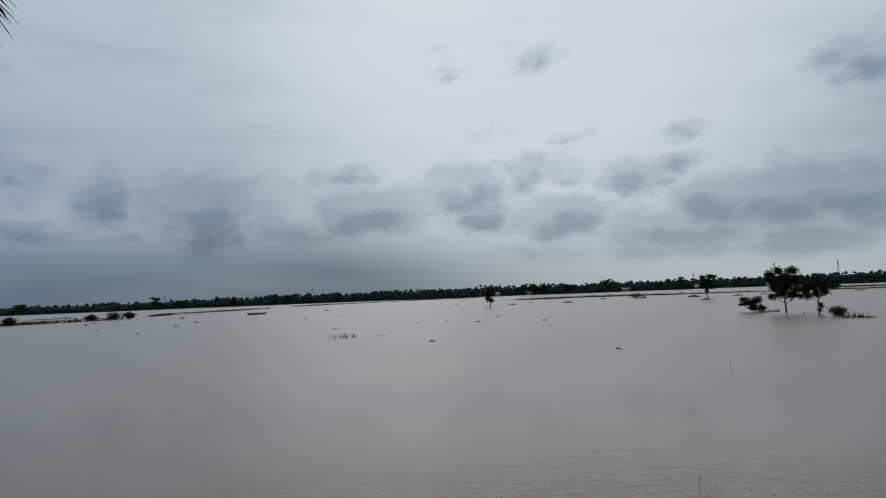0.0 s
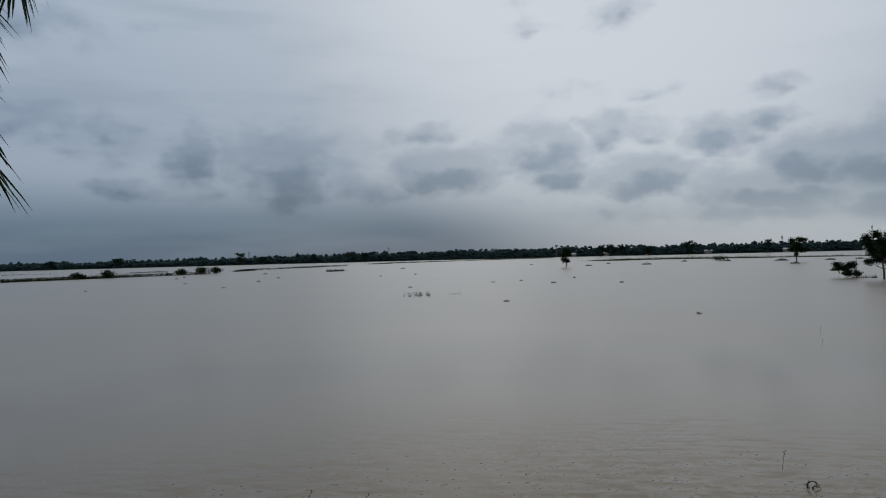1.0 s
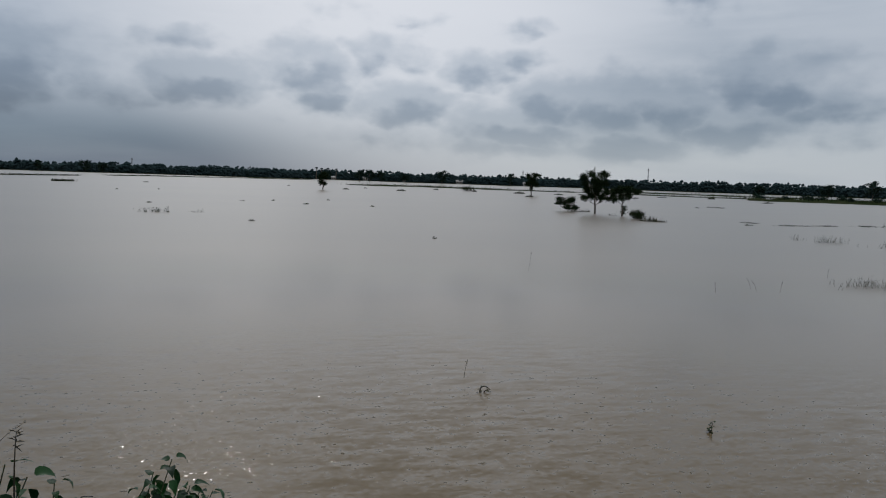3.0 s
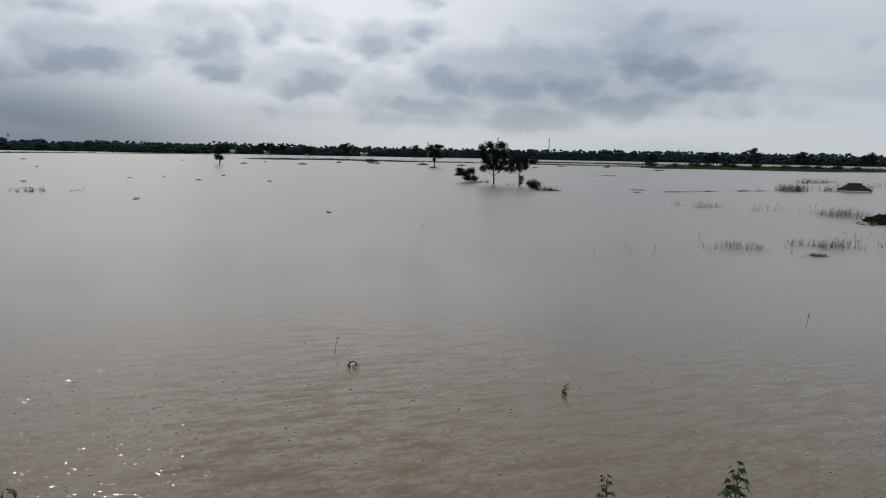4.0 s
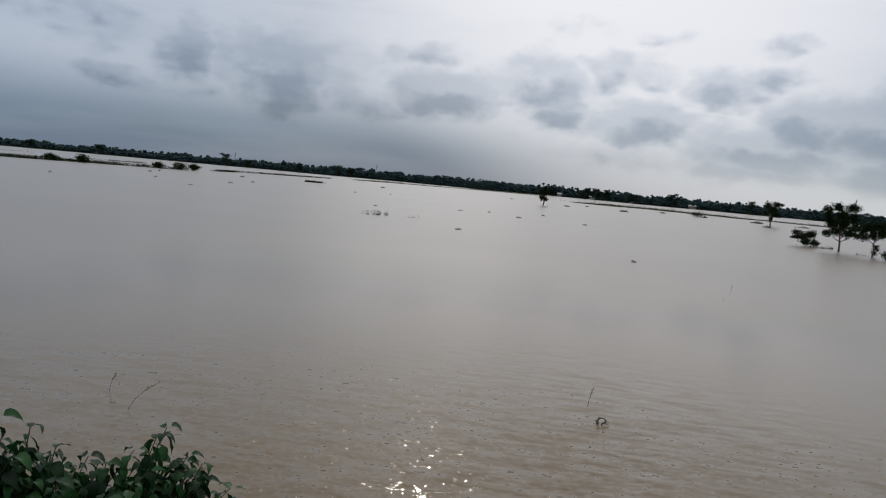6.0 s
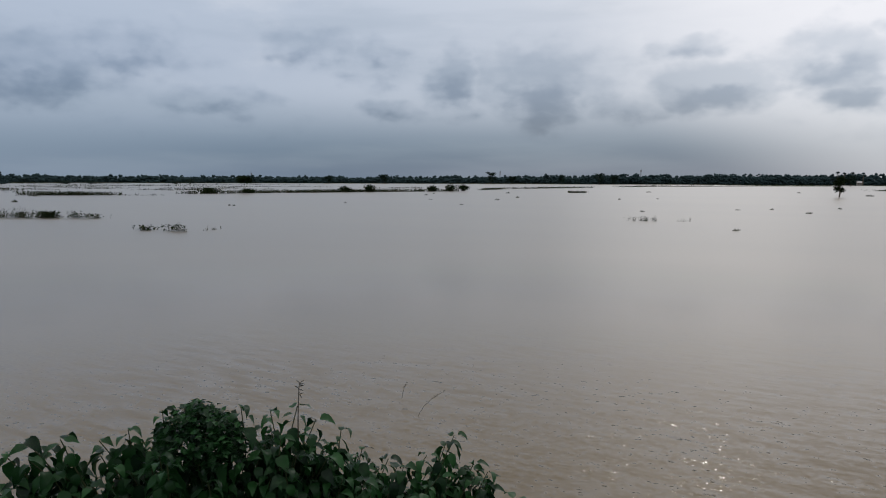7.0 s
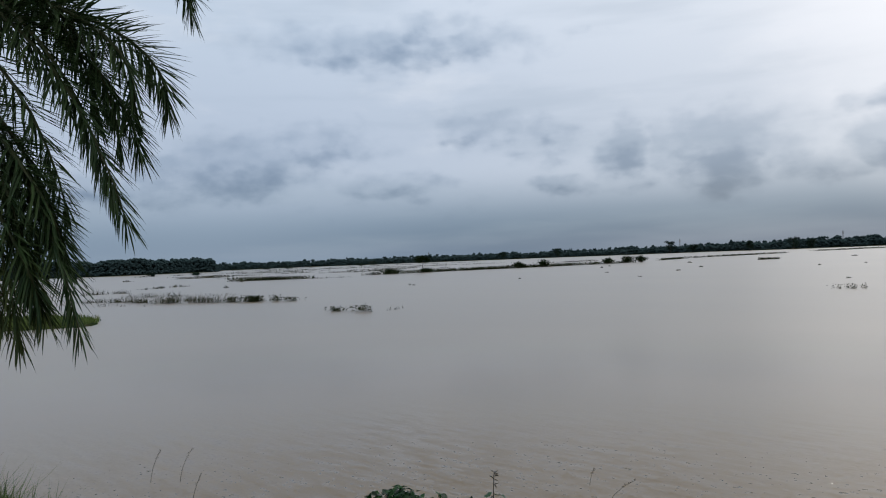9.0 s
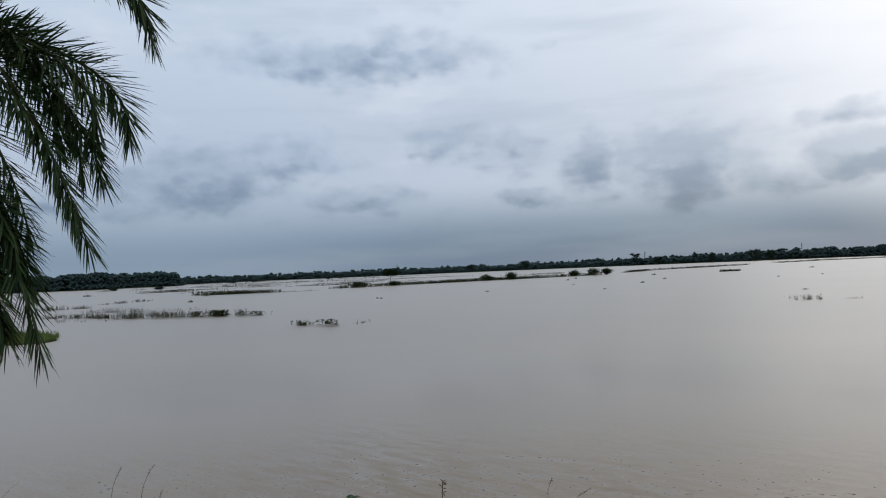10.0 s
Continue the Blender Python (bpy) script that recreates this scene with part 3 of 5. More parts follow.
# the small island of trees
MOUND = "trees on the drowned mound"
clump_tree((39.3, 90.3, 0), 23.5, 5.0, 0.11, [(-1.75, 5.0, .55, .30), (-.6, 5.4, .6, .30), (.95, 5.45, .7, .28), (-1.5, 4.2, .45, .28), (0, 4.45, .7, .42), (1.1, 4.3, .6, .36), (-1.1, 3.35, .6, .36), (.15, 3.4, .7, .40),
                                        (1.4, 3.1, .5, .30), (-1.5, 2.2, .5, .22), (-.4, 2.5, .6, .32), (.75, 2.35, .6, .28), (1.7, 2.2, .4, .2)], rng, "dark green tree with layered crown standing in flood water", MOUND)
clump_tree((40.6, 84.6, 0), 25.6, 3.0, 0.09, [(-1.2, 3.1, .5, .34), (-.3, 3.45, .6, .34), (.6, 3.55, .6, .30), (1.6, 3.3, .5, .18), (2.1, 3.35, .3, .10), (-1.1, 2.3, .45, .26), (-.2, 2.55, .5, .3), (.7, 2.75, .45, .28),
                                        (.2, 1.05, .3, .26), (.1, .5, .2, .16)], rng, "smaller tree with flat spreading crown standing in flood water", MOUND)
clump_tree((38.9, 96.9, 0), 21.9, 1.4, 0.08, [(-2.1, 1.8, .5, .18), (-1.7, 1.25, .6, .2), (-.8, 1.5, .6, .26), (-.3, 1.75, .4, .26), (-.9, .65, .6, .24), (.1, .6, .5, .2), (-2.4, 1.1, .4, .1)], rng,
           "low tree with dark leaves leaning out of flood water", MOUND)
shrub("shrub", (39.6, 78.6, 0), 1.25, 2.3, rng, "dense green shrub at the end of the drowned mound", leaves=900, leaf=0.24)
tuft_bed("reed_bed", [(37.4, 96.4), (41.0, 95.0)], 0.8, 0.75, 110, rng, "low grass on the drowned mound below trees", mat=REED, width=0.02)
tuft_bed("reed_bed", [(38.3, 74.6), (40.2, 72.8)], 0.8, 0.95, 130, rng, "ragged reeds beyond the shrub in flood water", width=0.02, even=True)
tuft_bed("reed_bed", [(39.9, 86.8), (40.3, 85.3)], 0.5, 0.9, 16, rng, "few pale reeds beside the tree trunks", width=0.015)

# lone trees farther out
clump_tree((5.6, 200, 0), 1.6, 4.2, 0.13, [(-.3, 3.7, 1.1, .5), (.6, 4.2, .8, .35), (0, 4.7, .7, .28), (-.6, 2.2, .7, .42), (.4, 1.9, .6, .36)], rng, "small lone tree standing far out in the flood", leaf=0.42)
clump_tree((70.5, 210, 0), 18.6, 5.6, 0.16, [(-1, 6, .9, .5), (1.1, 6.3, 1, .42), (2.4, 6.4, .5, .25), (.2, 4.6, 1.3, .7), (-1.2, 3.7, .8, .42), (1.4, 3.4, .8, .42), (0, 2.2, .5, .36)], rng,
           "lone tree with layered crown far out in the flood", leaf=0.46)
shrub("shrub", (60, 252, 0), 2.2, 7.0, rng, "low wide bush on a drowned bund", leaves=420, leaf=0.5)
tree("tree", (-152, 158, 0), 5.2, 5.4, rng, "flat-topped lone tree beyond the reed strip", leaves=1500, leaf=0.55, bare=0.55, layers=2)

# the tree and shrub by the eastern reed beds
tree("tree", (44.1, 30.2, 0), 3.7, 4.7, rng, "sparse many-stemmed tree leaning out of flood water", leaves=7000, leaf=0.22, bare=0.30, stems=4, lean=(0.5, -0.3), loose=0.085)
shrub("shrub", (30.4, 20.6, 0), 0.6, 1.7, rng, "half-drowned broad-leaved shrub in flood water", leaves=700, leaf=0.14, mat=TREE_LEAF)
shrub("shrub", (29.3, 22.1, 0), 0.5, 0.5, rng, "tiny half-drowned sprig in flood water", leaves=60, leaf=0.14, mat=BUSH_LEAF)

# distinct trees before the belt of woods: x, y, height, width
for x, y, tall, wide in ((-426, 556, 8.3, 7), (-381, 587, 10.0, 7), (-288, 638, 12.0, 11), (-204, 607, 9.4, 7), (-172, 616, 10.0, 10),
                         (-158, 612, 8.5, 8), (45, 558, 9.5, 10), (53, 557, 10.0, 11), (62, 557, 9.0, 9), (110, 549, 11.4, 8), (186, 612, 12.0, 8),
                         (341, 365, 11.6, 12), (291, 343, 8.5, 8), (325, 311, 8.9, 10), (334, 255, 10.6, 11), (329, 227, 12.5, 11), (263, 365, 7.1, 7),
                         (-250, 600, 8.0, 9), (20, 575, 8.2, 8), (82, 560, 7.6, 9), (352, 290, 9.0, 10)):
    tree("tree", (x, y, 0.2), tall, wide, rng, "tall dark tree before the distant woods", group="trees before the distant woods", leaves=700, leaf=1.5, bare=0.25, layers=3, leaf_mat=FAR_TREE_LEAF)


def fan_palm(place, tall, rng):
    t = thing("fan_palm", place, "slender fan palm rising over the distant trees", "palm", "fan palms on the horizon")
    bm = bmesh.new()
    tube(bm, bend((0, 0, 0), (0.3, 0, tall - 1.0), 0, rng, 6, 0.01), [0.45 - 0.03 * i for i in range(7)], 7)
    part("trunk", bm, PALM_BARK, t)
    for i in range(16):
        q, up = i * 2.4, rng.uniform(-0.6, 1.2)
        d = Vector((math.cos(q) * math.cos(up), math.sin(q) * math.cos(up), math.sin(up)))
        s = Vector((-math.sin(q), math.cos(q), 0))
        c = Vector((0.3, 0, tall - 1.2))
        fan = [c] + [c + d * 1.9 * math.cos(a) + s * 1.6 * math.sin(a) + Vector((0, 0, -0.15 * (k % 2))) for k, a in enumerate(np.linspace(-0.9, 0.9, 9))]
        part("fan_leaf", mesh_of("fan_leaf", fan, [(0, k, k + 1) for k in range(1, 9)], HAZED_WOODS_LEAF), None, t)


for x, y, tall in ((14, 690, 11.4), (19, 691, 10.8), (25, 690, 11.0), (33, 690, 10.6)):
    fan_palm((x, y, 0.2), tall, rng)


def mast(place, tall):
    """A lattice radio mast: three legs, rungs and braces."""
    t = thing("radio_mast", place, "thin grey lattice radio mast beyond the woods", "mast", "radio masts on the horizon")
    for k in range(3):
        q = 2.0944 * k
        bm = bmesh.new()
        tube(bm, [(1.1 * math.cos(q), 1.1 * math.sin(q), 0), (0.45 * math.cos(q), 0.45 * math.sin(q), tall)], [0.16, 0.12], 5)
        part("leg", bm, STEEL, t)
    bm = bmesh.new()
    steps = int(tall / 2)
    for i in range(steps):
        for k in range(3):
            a, b = 2.0944 * k, 2.0944 * (k + 1)
            r0, r1 = 1.1 - 0.65 * i / steps, 1.1 - 0.65 * (i + 1) / steps
            tube(bm, [(r0 * math.cos(a), r0 * math.sin(a), tall * i / steps), (r1 * math.cos(b), r1 * math.sin(b), tall * (i + 1) / steps)], [0.07, 0.07], 4)
    part("bracing", bm, STEEL, t)
    bm = bmesh.new()
    tube(bm, [(0, 0, tall - 0.3), (0, 0, tall + 2.2)], [0.09, 0.05], 5)
    part("aerial", bm, STEEL, t)
    for k in range(3):
        q = 2.0944 * k + 0.5
        bm = bmesh.new()
        tube(bm, [(0.75 * math.cos(q), 0.75 * math.sin(q), tall - 3.2), (0.75 * math.cos(q), 0.75 * math.sin(q), tall - 0.8)], [0.22, 0.22], 6)
        part("antenna_panel", bm, PLASTER, t)


for x, y, tall in ((-216, 976, 18), (-400, 916, 16), (308, 951, 19), (401, 916, 28), (419, 796, 25), (-758, 797, 13)):
    mast((x, y, 0.6), tall)


def house(place, long, turn, rng):
    """A small village house with a sheet roof, far off under the trees."""
    t = thing("house", place, "small pale village house with a tin roof among trees", "house", "houses on the far shore", turn)
    bm = bmesh.new()
    bmesh.ops.create_cube(bm, size=1.0, matrix=Matrix.Translation((0, 0, 1.2)) @ Matrix.Diagonal((long, 4.0, 2.4, 1)))
    part("wall", bm, PLASTER, t)
    for side in (-1, 1):
        bm = bmesh.new()
        pts = [(-long / 2 - 0.4, 0, 3.6), (long / 2 + 0.4, 0, 3.6), (long / 2 + 0.4, side * 2.6, 2.2), (-long / 2 - 0.4, side * 2.6, 2.2)]
        top_v = [bm.verts.new(p) for p in pts]
        low_v = [bm.verts.new((p[0], p[1], p[2] - 0.08)) for p in pts]
        bm.faces.new(top_v)
        bm.faces.new(low_v[::-1])
        for k in range(4):
            bm.faces.new((top_v[k], low_v[k], low_v[(k + 1) % 4], top_v[(k + 1) % 4]))
        part("roof_slope", bm, TIN, t)
    for x in (-long * 0.25, long * 0.2):
        bm = bmesh.new()
        bmesh.ops.create_cube(bm, size=1.0, matrix=Matrix.Translation((x, -2.03, 1.25)) @ Matrix.Diagonal((0.9, 0.1, 1.1, 1)))
        part("window", bm, BARK, t)


for x, y, long, turn in ((128, 668, 7, -12), (-120, 712, 7, 10), (60, 672, 6, 0), (96, 655, 6, 5), (150, 662, 8, -8), (210, 640, 6, -20), (-60, 688, 6, 4), (-205, 672, 7, 15), (262, 610, 7, -25), (30, 676, 5, 8)):
    house((x * 1.04, y * 1.04, 0.4), long * 0.8, turn, rng)


# ---------------------------------------------------------------- drowned bunds and reed strips
def bund(line, wide, tall, rng, label):
    """A field bank that just clears the water: an uneven low ridge along a line, grass along its top."""
    line = [Vector((*p, 0)) for p in line]
    t = thing("field_bund", line[0], label, "bank", "drowned field bunds")
    verts, faces = [], []
    steps = 40
    for i in range(steps + 1):
        u = i / steps * (len(line) - 1)
        k = min(len(line) - 2, int(u))
        p = line[k].lerp(line[k + 1], u - k) - line[0]
        along = (line[k + 1] - line[k]).normalized()
        side = Vector((-along.y, along.x, 0))
        w = wide * (0.75 + 0.5 * noise.noise((i * 0.37, wide, 1)))
        h = tall * (0.8 + 0.7 * noise.noise((i * 0.5, tall, 4)))
        if i in (0, steps):
            w, h = 0.1, 0.02
        verts += [p - side * w + Vector((0, 0, -0.3)), p - side * w * 0.5 + Vector((0, 0, h * 0.8)), p + Vector((0, 0, h)),
                  p + side * w * 0.5 + Vector((0, 0, h * 0.8)), p + side * w + Vector((0, 0, -0.3))]
    for i in range(steps):
        for j in range(4):
            a = i * 5 + j
            faces.append((a, a + 5, a + 6, a + 1))
    part("earth", mesh_of("earth", verts, faces, FIELD), None, t)
    places, heights = [], []
    for _ in range(900):
        i = rng.randrange(steps)
        p = verts[i * 5 + 2].lerp(verts[i * 5 + 7], rng.random()) + Vector((rng.gauss(0, wide * 0.3), rng.gauss(0, wide * 0.3), -0.12))
        places.append(p)
        heights.append(tall * rng.uniform(0.6, 2.0))
    part("grass", mesh_of("grass", *blades(places, heights, rng, 0.06), HYACINTH), None, t)
    return t


bund([(26, 330), (50, 350), (72, 340), (100, 315)], 22, 0.5, rng, "long green field bund just above the flood")
bund([(100, 315), (130, 300), (165, 272), (200, 262)], 3.0, 0.4, rng, "thin grassy field bund far out in the flood")
bund([(165, 236), (200, 226), (222, 208), (270, 215), (330, 190)], 14, 0.85, rng, "wide green field bund under distant trees")
bund([(195, 262), (250, 262), (300, 240), (350, 190)], 8, 0.9, rng, "dark grassy field bund under distant trees")
bund([(170, 400), (260, 330), (330, 240), (370, 130)], 30, 0.6, rng, "wide green field bund under distant trees")
bund([(-90, 470), (-36, 560), (10, 600)], 3.0, 0.5, rng, "thin grassy field bund far out in the flood")

for i in range(26):
    s = (i + rng.uniform(-0.4, 0.4)) / 25
    x, y = 185 + 160 * s, 262 - 70 * s * s + rng.uniform(-14, 10)
    shrub("shrub", (x, y, 0.3), rng.uniform(1.2, 3.0), rng.uniform(3, 7), rng, "dark bush on the distant field bunds", group="bushes on the far bunds", leaves=260, leaf=0.8, mat=FAR_TREE_LEAF)

STRIPS = [  # line, width, height, count
    ([(-149, 130), (-140, 159), (-128, 186), (-111, 219)], 2.6, 1.5, 900),
    ([(-165, 98), (-149, 113)], 2.6, 1.4, 260),
    ([(-117, 250), (-120, 283)], 2.5, 1.3, 160),
    ([(-122, 287), (-106, 369)], 3.0, 1.2, 320),
    ([(-105, 412), (-88, 490)], 3.5, 1.3, 240),
    ([(-69, 214), (-64, 217)], 1.5, 0.9, 70)]
for line, wide, tall, count in STRIPS:
    tuft_bed("reed_strip", line, wide, tall, int(count * 1.5), rng, "dark strip of reeds and hyacinth along a drowned bund", group="reed strips", width=0.05, leafy=0.5, even=True)
for x, y, tall, wide in ((-147, 139, 1.9, 6), (-143, 150, 1.5, 4), (-131, 180, 2.1, 4), (-127, 188, 2.6, 4), (-116, 210, 2.2, 4), (-112, 216, 2.7, 5), (-109, 220, 2.6, 4)):
    shrub("shrub", (x, y, 0), tall, wide, rng, "dark bush growing out of the reed strip", group="bushes in the reed strips", leaves=700, leaf=0.55)
for line, wide, tall, count in (([(-283, 142), (-255, 160)], 4.5, 0.7, 260), ([(-330, 190), (-270, 215)], 5, 0.7, 200), ([(-240, 200), (-215, 225)], 4, 0.8, 160),
                                ([(-300, 260), (-230, 300)], 6, 0.8, 240), ([(-205, 118), (-188, 128)], 3, 0.8, 110), ([(-210, 170), (-190, 190)], 3, 0.8, 140),
                                ([(-180, 260), (-160, 290)], 4, 0.8, 140), ([(-380, 250), (-330, 300)], 6, 0.9, 200), ([(-420, 330), (-330, 400)], 8, 1.0, 260)):
    tuft_bed("grass_strip", line, wide, tall * 1.25, count * 2, rng, "thin brown strip of drowned grass far out", "grass", "drowned grass strips", width=0.08, even=True)

# low drowned grass before the western woods: line, spread, height, count
for line, wide, tall, count in (([(-244, 123), (-233, 138)], 4, 1.3, 420), ([(-371, 194), (-337, 260)], 5, 1.0, 520), ([(-245, 146), (-237, 158)], 3, 1.2, 70), ([(-251, 167), (-239, 185)], 3, 1.1, 150),
                                ([(-216, 164), (-204, 180)], 2.5, 1.1, 110), ([(-148, 109), (-140, 120)], 1.5, 0.8, 60), ([(-530, 297), (-515, 342)], 6, 1.6, 240), ([(-333, 233), (-302, 292)], 4, 1.1, 300),
                                ([(-485, 328), (-473, 364)], 6, 1.6, 200), ([(-240, 102), (-243, 105)], 1.5, 1.0, 50), ([(-358, 157), (-354, 166)], 2, 1.2, 60), ([(-350, 172), (-345, 178)], 2, 1.3, 40),
                                ([(-140, 62), (-138, 66)], 1.0, 0.7, 26), ([(-144, 71), (-142, 75)], 1.0, 1.2, 24), ([(-157, 96), (-152, 94)], 1.0, 0.9, 22), ([(-223, 208), (-221, 215)], 2, 1.0, 50),
                                ([(-198, 165), (-194, 173)], 1.5, 0.9, 40), ([(-188, 200), (-186, 210)], 1.5, 1.1, 50), ([(-260, 230), (-240, 262)], 3, 0.9, 150), ([(-300, 180), (-280, 205)], 4, 0.9, 160),
                                ([(-420, 250), (-400, 300)], 5, 1.1, 200)):
    tuft_bed("grass_strip", line, wide, tall, count, rng, "thin dark strip of drowned grass far out", "grass", "drowned grass strips", width=0.05, even=True)
for x, y, tall, wide in ((-435, 376, 3.0, 8), (-431, 387, 4.5, 9), (-366, 170, 2.4, 5), (-330, 176, 1.8, 5), (-470, 330, 3.0, 9), (-455, 300, 2.6, 8)):
    shrub("shrub", (x, y, 0), tall, wide, rng, "dark bush rising from the drowned fields", group="bushes in the drowned fields", leaves=420, leaf=0.8, mat=FAR_TREE_LEAF)

# western reed beds
WEST = [([(-97, 35), (-88, 38)], 2.2, 0.75, 200, 0), ([(-90, 37.5), (-80, 39)], 1.8, 0.85, 230, 0), ([(-84, 41), (-77, 43)], 1.5, 0.7, 70, 0), ([(-80, 38.5), (-73.5, 41.6)], 1.5, 1.15, 260, 0),
        ([(-75, 40.6), (-70, 43.4)], 1.5, 1.0, 130, 0), ([(-71.5, 42.4), (-65.5, 45.3)], 1.2, 1.25, 210, 0.26), ([(-66, 45), (-62.5, 46.4)], 1.0, 0.9, 40, 0.24), ([(-84, 33), (-76, 36)], 1.8, 0.6, 26, 0),
        ([(-104, 44), (-93, 49)], 2.2, 0.9, 150, 0), ([(-92, 50), (-84, 54)], 1.6, 0.6, 24, 0)]
for line, wide, tall, count, leafy in WEST:
    label = "dark green reeds with broad leaves in flood water" if leafy else "grey-green reeds in open flood water"
    tuft_bed("reed_bed", line, wide, tall, count, rng, label, group="western reed beds", width=0.012, leafy=leafy, plumed=not leafy)
tuft_bed("reed_bed", [(-127, 47), (-123, 53)], 2.0, 1.2, 160, rng, "grey-green reeds in open flood water", group="western reed beds", width=0.02)
tuft_bed("reed_bed", [(-46.8, 37.2), (-44.4, 37.5)], 0.7, 0.75, 26, rng, "small clump of drowned plants in flood water", group="western reed beds", width=0.014, leafy=0.26)
tuft_bed("reed_bed", [(-43.9, 37.8), (-41.6, 37.9)], 0.7, 0.95, 24, rng, "small clump of drowned plants in flood water", group="western reed beds", width=0.014, leafy=0.26)
tuft_bed("reed_bed", [(-40.9, 39.2), (-41.6, 41.2)], 0.5, 0.7, 12, rng, "few drowned stems in flood water", group="western reed beds", width=0.014)
tuft_bed("reed_bed", [(-144, 73), (-139, 65)], 1.5, 0.8, 40, rng, "few drowned stems in flood water", group="western reed beds", width=0.02, leafy=0.3)
# clump in the middle distance
tuft_bed("reed_bed", [(-15.4, 70.5), (-13.0, 71.5)], 0.6, 0.9, 50, rng, "sparse clump of drowned plants in flood water", group="middle reed beds", width=0.008, leafy=0.13)
tuft_bed("reed_bed", [(-11.5, 72), (-9.9, 72.3)], 0.5, 0.8, 16, rng, "few drowned stems in flood water", group="middle reed beds", width=0.008)
# eastern reed beds
EAST = [([(53.0, 70.5), (57.0, 71.2)], .5, .35, 70, .14), ([(58.5, 71.5), (62, 72.2)], .5, .35, 60, .14), ([(64.8, 72), (71.2, 73.7)], .5, .4, 70, .14),
        ([(39, 51), (39.6, 50)], .4, .9, 14, 0), ([(40.0, 48.6), (41.3, 47.3)], .5, 1.15, 60, 0), ([(41, 44.5), (42.2, 44.4)], .5, .9, 14, 0),
        ([(73, 73.3), (78.4, 71.4)], .9, 1.5, 210, 0), ([(80, 72.5), (82.5, 73)], .5, 1.3, 30, 0), ([(100, 95), (112, 101)], 1.2, 1.4, 140, 0),
        ([(109, 88), (117, 84)], 1.2, 1.5, 110, 0), ([(92, 80), (97, 80)], 1.0, 1.5, 120, 0), ([(44.5, 44.5), (46.6, 41), (44.5, 37.5)], 1.2, 1.25, 230, 0),
        ([(22.6, 25.2), (25.4, 25.2)], .8, .75, 90, 0), ([(25.6, 25.2), (30, 25.4)], .9, .8, 130, 0), ([(31, 25), (34.5, 24)], 1.2, .7, 40, 0),
        ([(43.5, 34), (41.5, 33.2)], .6, .5, 40, .2), ([(24.4, 22.4), (25.3, 22.3)], .3, .35, 14, 0), ([(36, 28), (40, 26)], 1.2, .9, 50, 0)]
for line, wide, tall, count, leafy in EAST:
    tuft_bed("reed_bed", line, wide * 2.4, tall * (0.64 if line[0][0] < 60 else 0.8), int(count * 1.2), rng, "upright grey-brown reeds standing in flood water", group="eastern reed beds", width=0.0045 if line[0][0] < 60 else 0.011, leafy=leafy, plumed=not leafy)


def plant_heap(place, wide, deep, tall, rng):
    """A heaped raft of water hyacinth caught among the reeds."""
    t = thing("hyacinth_heap", (*place, 0), "dark green heap of water hyacinth caught in reeds", "water plant")
    bm = bmesh.new()
    bmesh.ops.create_icosphere(bm, subdivisions=3, radius=1.0)
    for v in bm.verts:
        r = 1 + 0.25 * noise.noise(v.co * 2.0)
        v.co = Vector((v.co.x * wide * 0.5 * r, v.co.y * deep * 0.5 * r, v.co.z * tall * 0.62 * r))
    part("matted_roots", bm, DRY, t)
    places = []
    for _ in range(1500):
        q, s = rng.uniform(0, 6.28), rng.random() ** 0.42
        places.append((math.cos(q) * s * wide * 0.54, math.sin(q) * s * deep * 0.52, tall * (1 - s * s * 0.9) * rng.uniform(0.75, 1.05)))
    part("foliage", mesh_of("foliage", *leaf_cloud(places, [rng.uniform(0.12, 0.24) for _ in places], rng, 0, 0.75), HYACINTH), None, t)


plant_heap((45.9, 35.4), 4.2, 2.2, 0.5, rng)
floating_clump((43.6, 33.4), 3.2, 0.12, rng, "low raft of drifting water hyacinth", group="plant rafts on the flood")


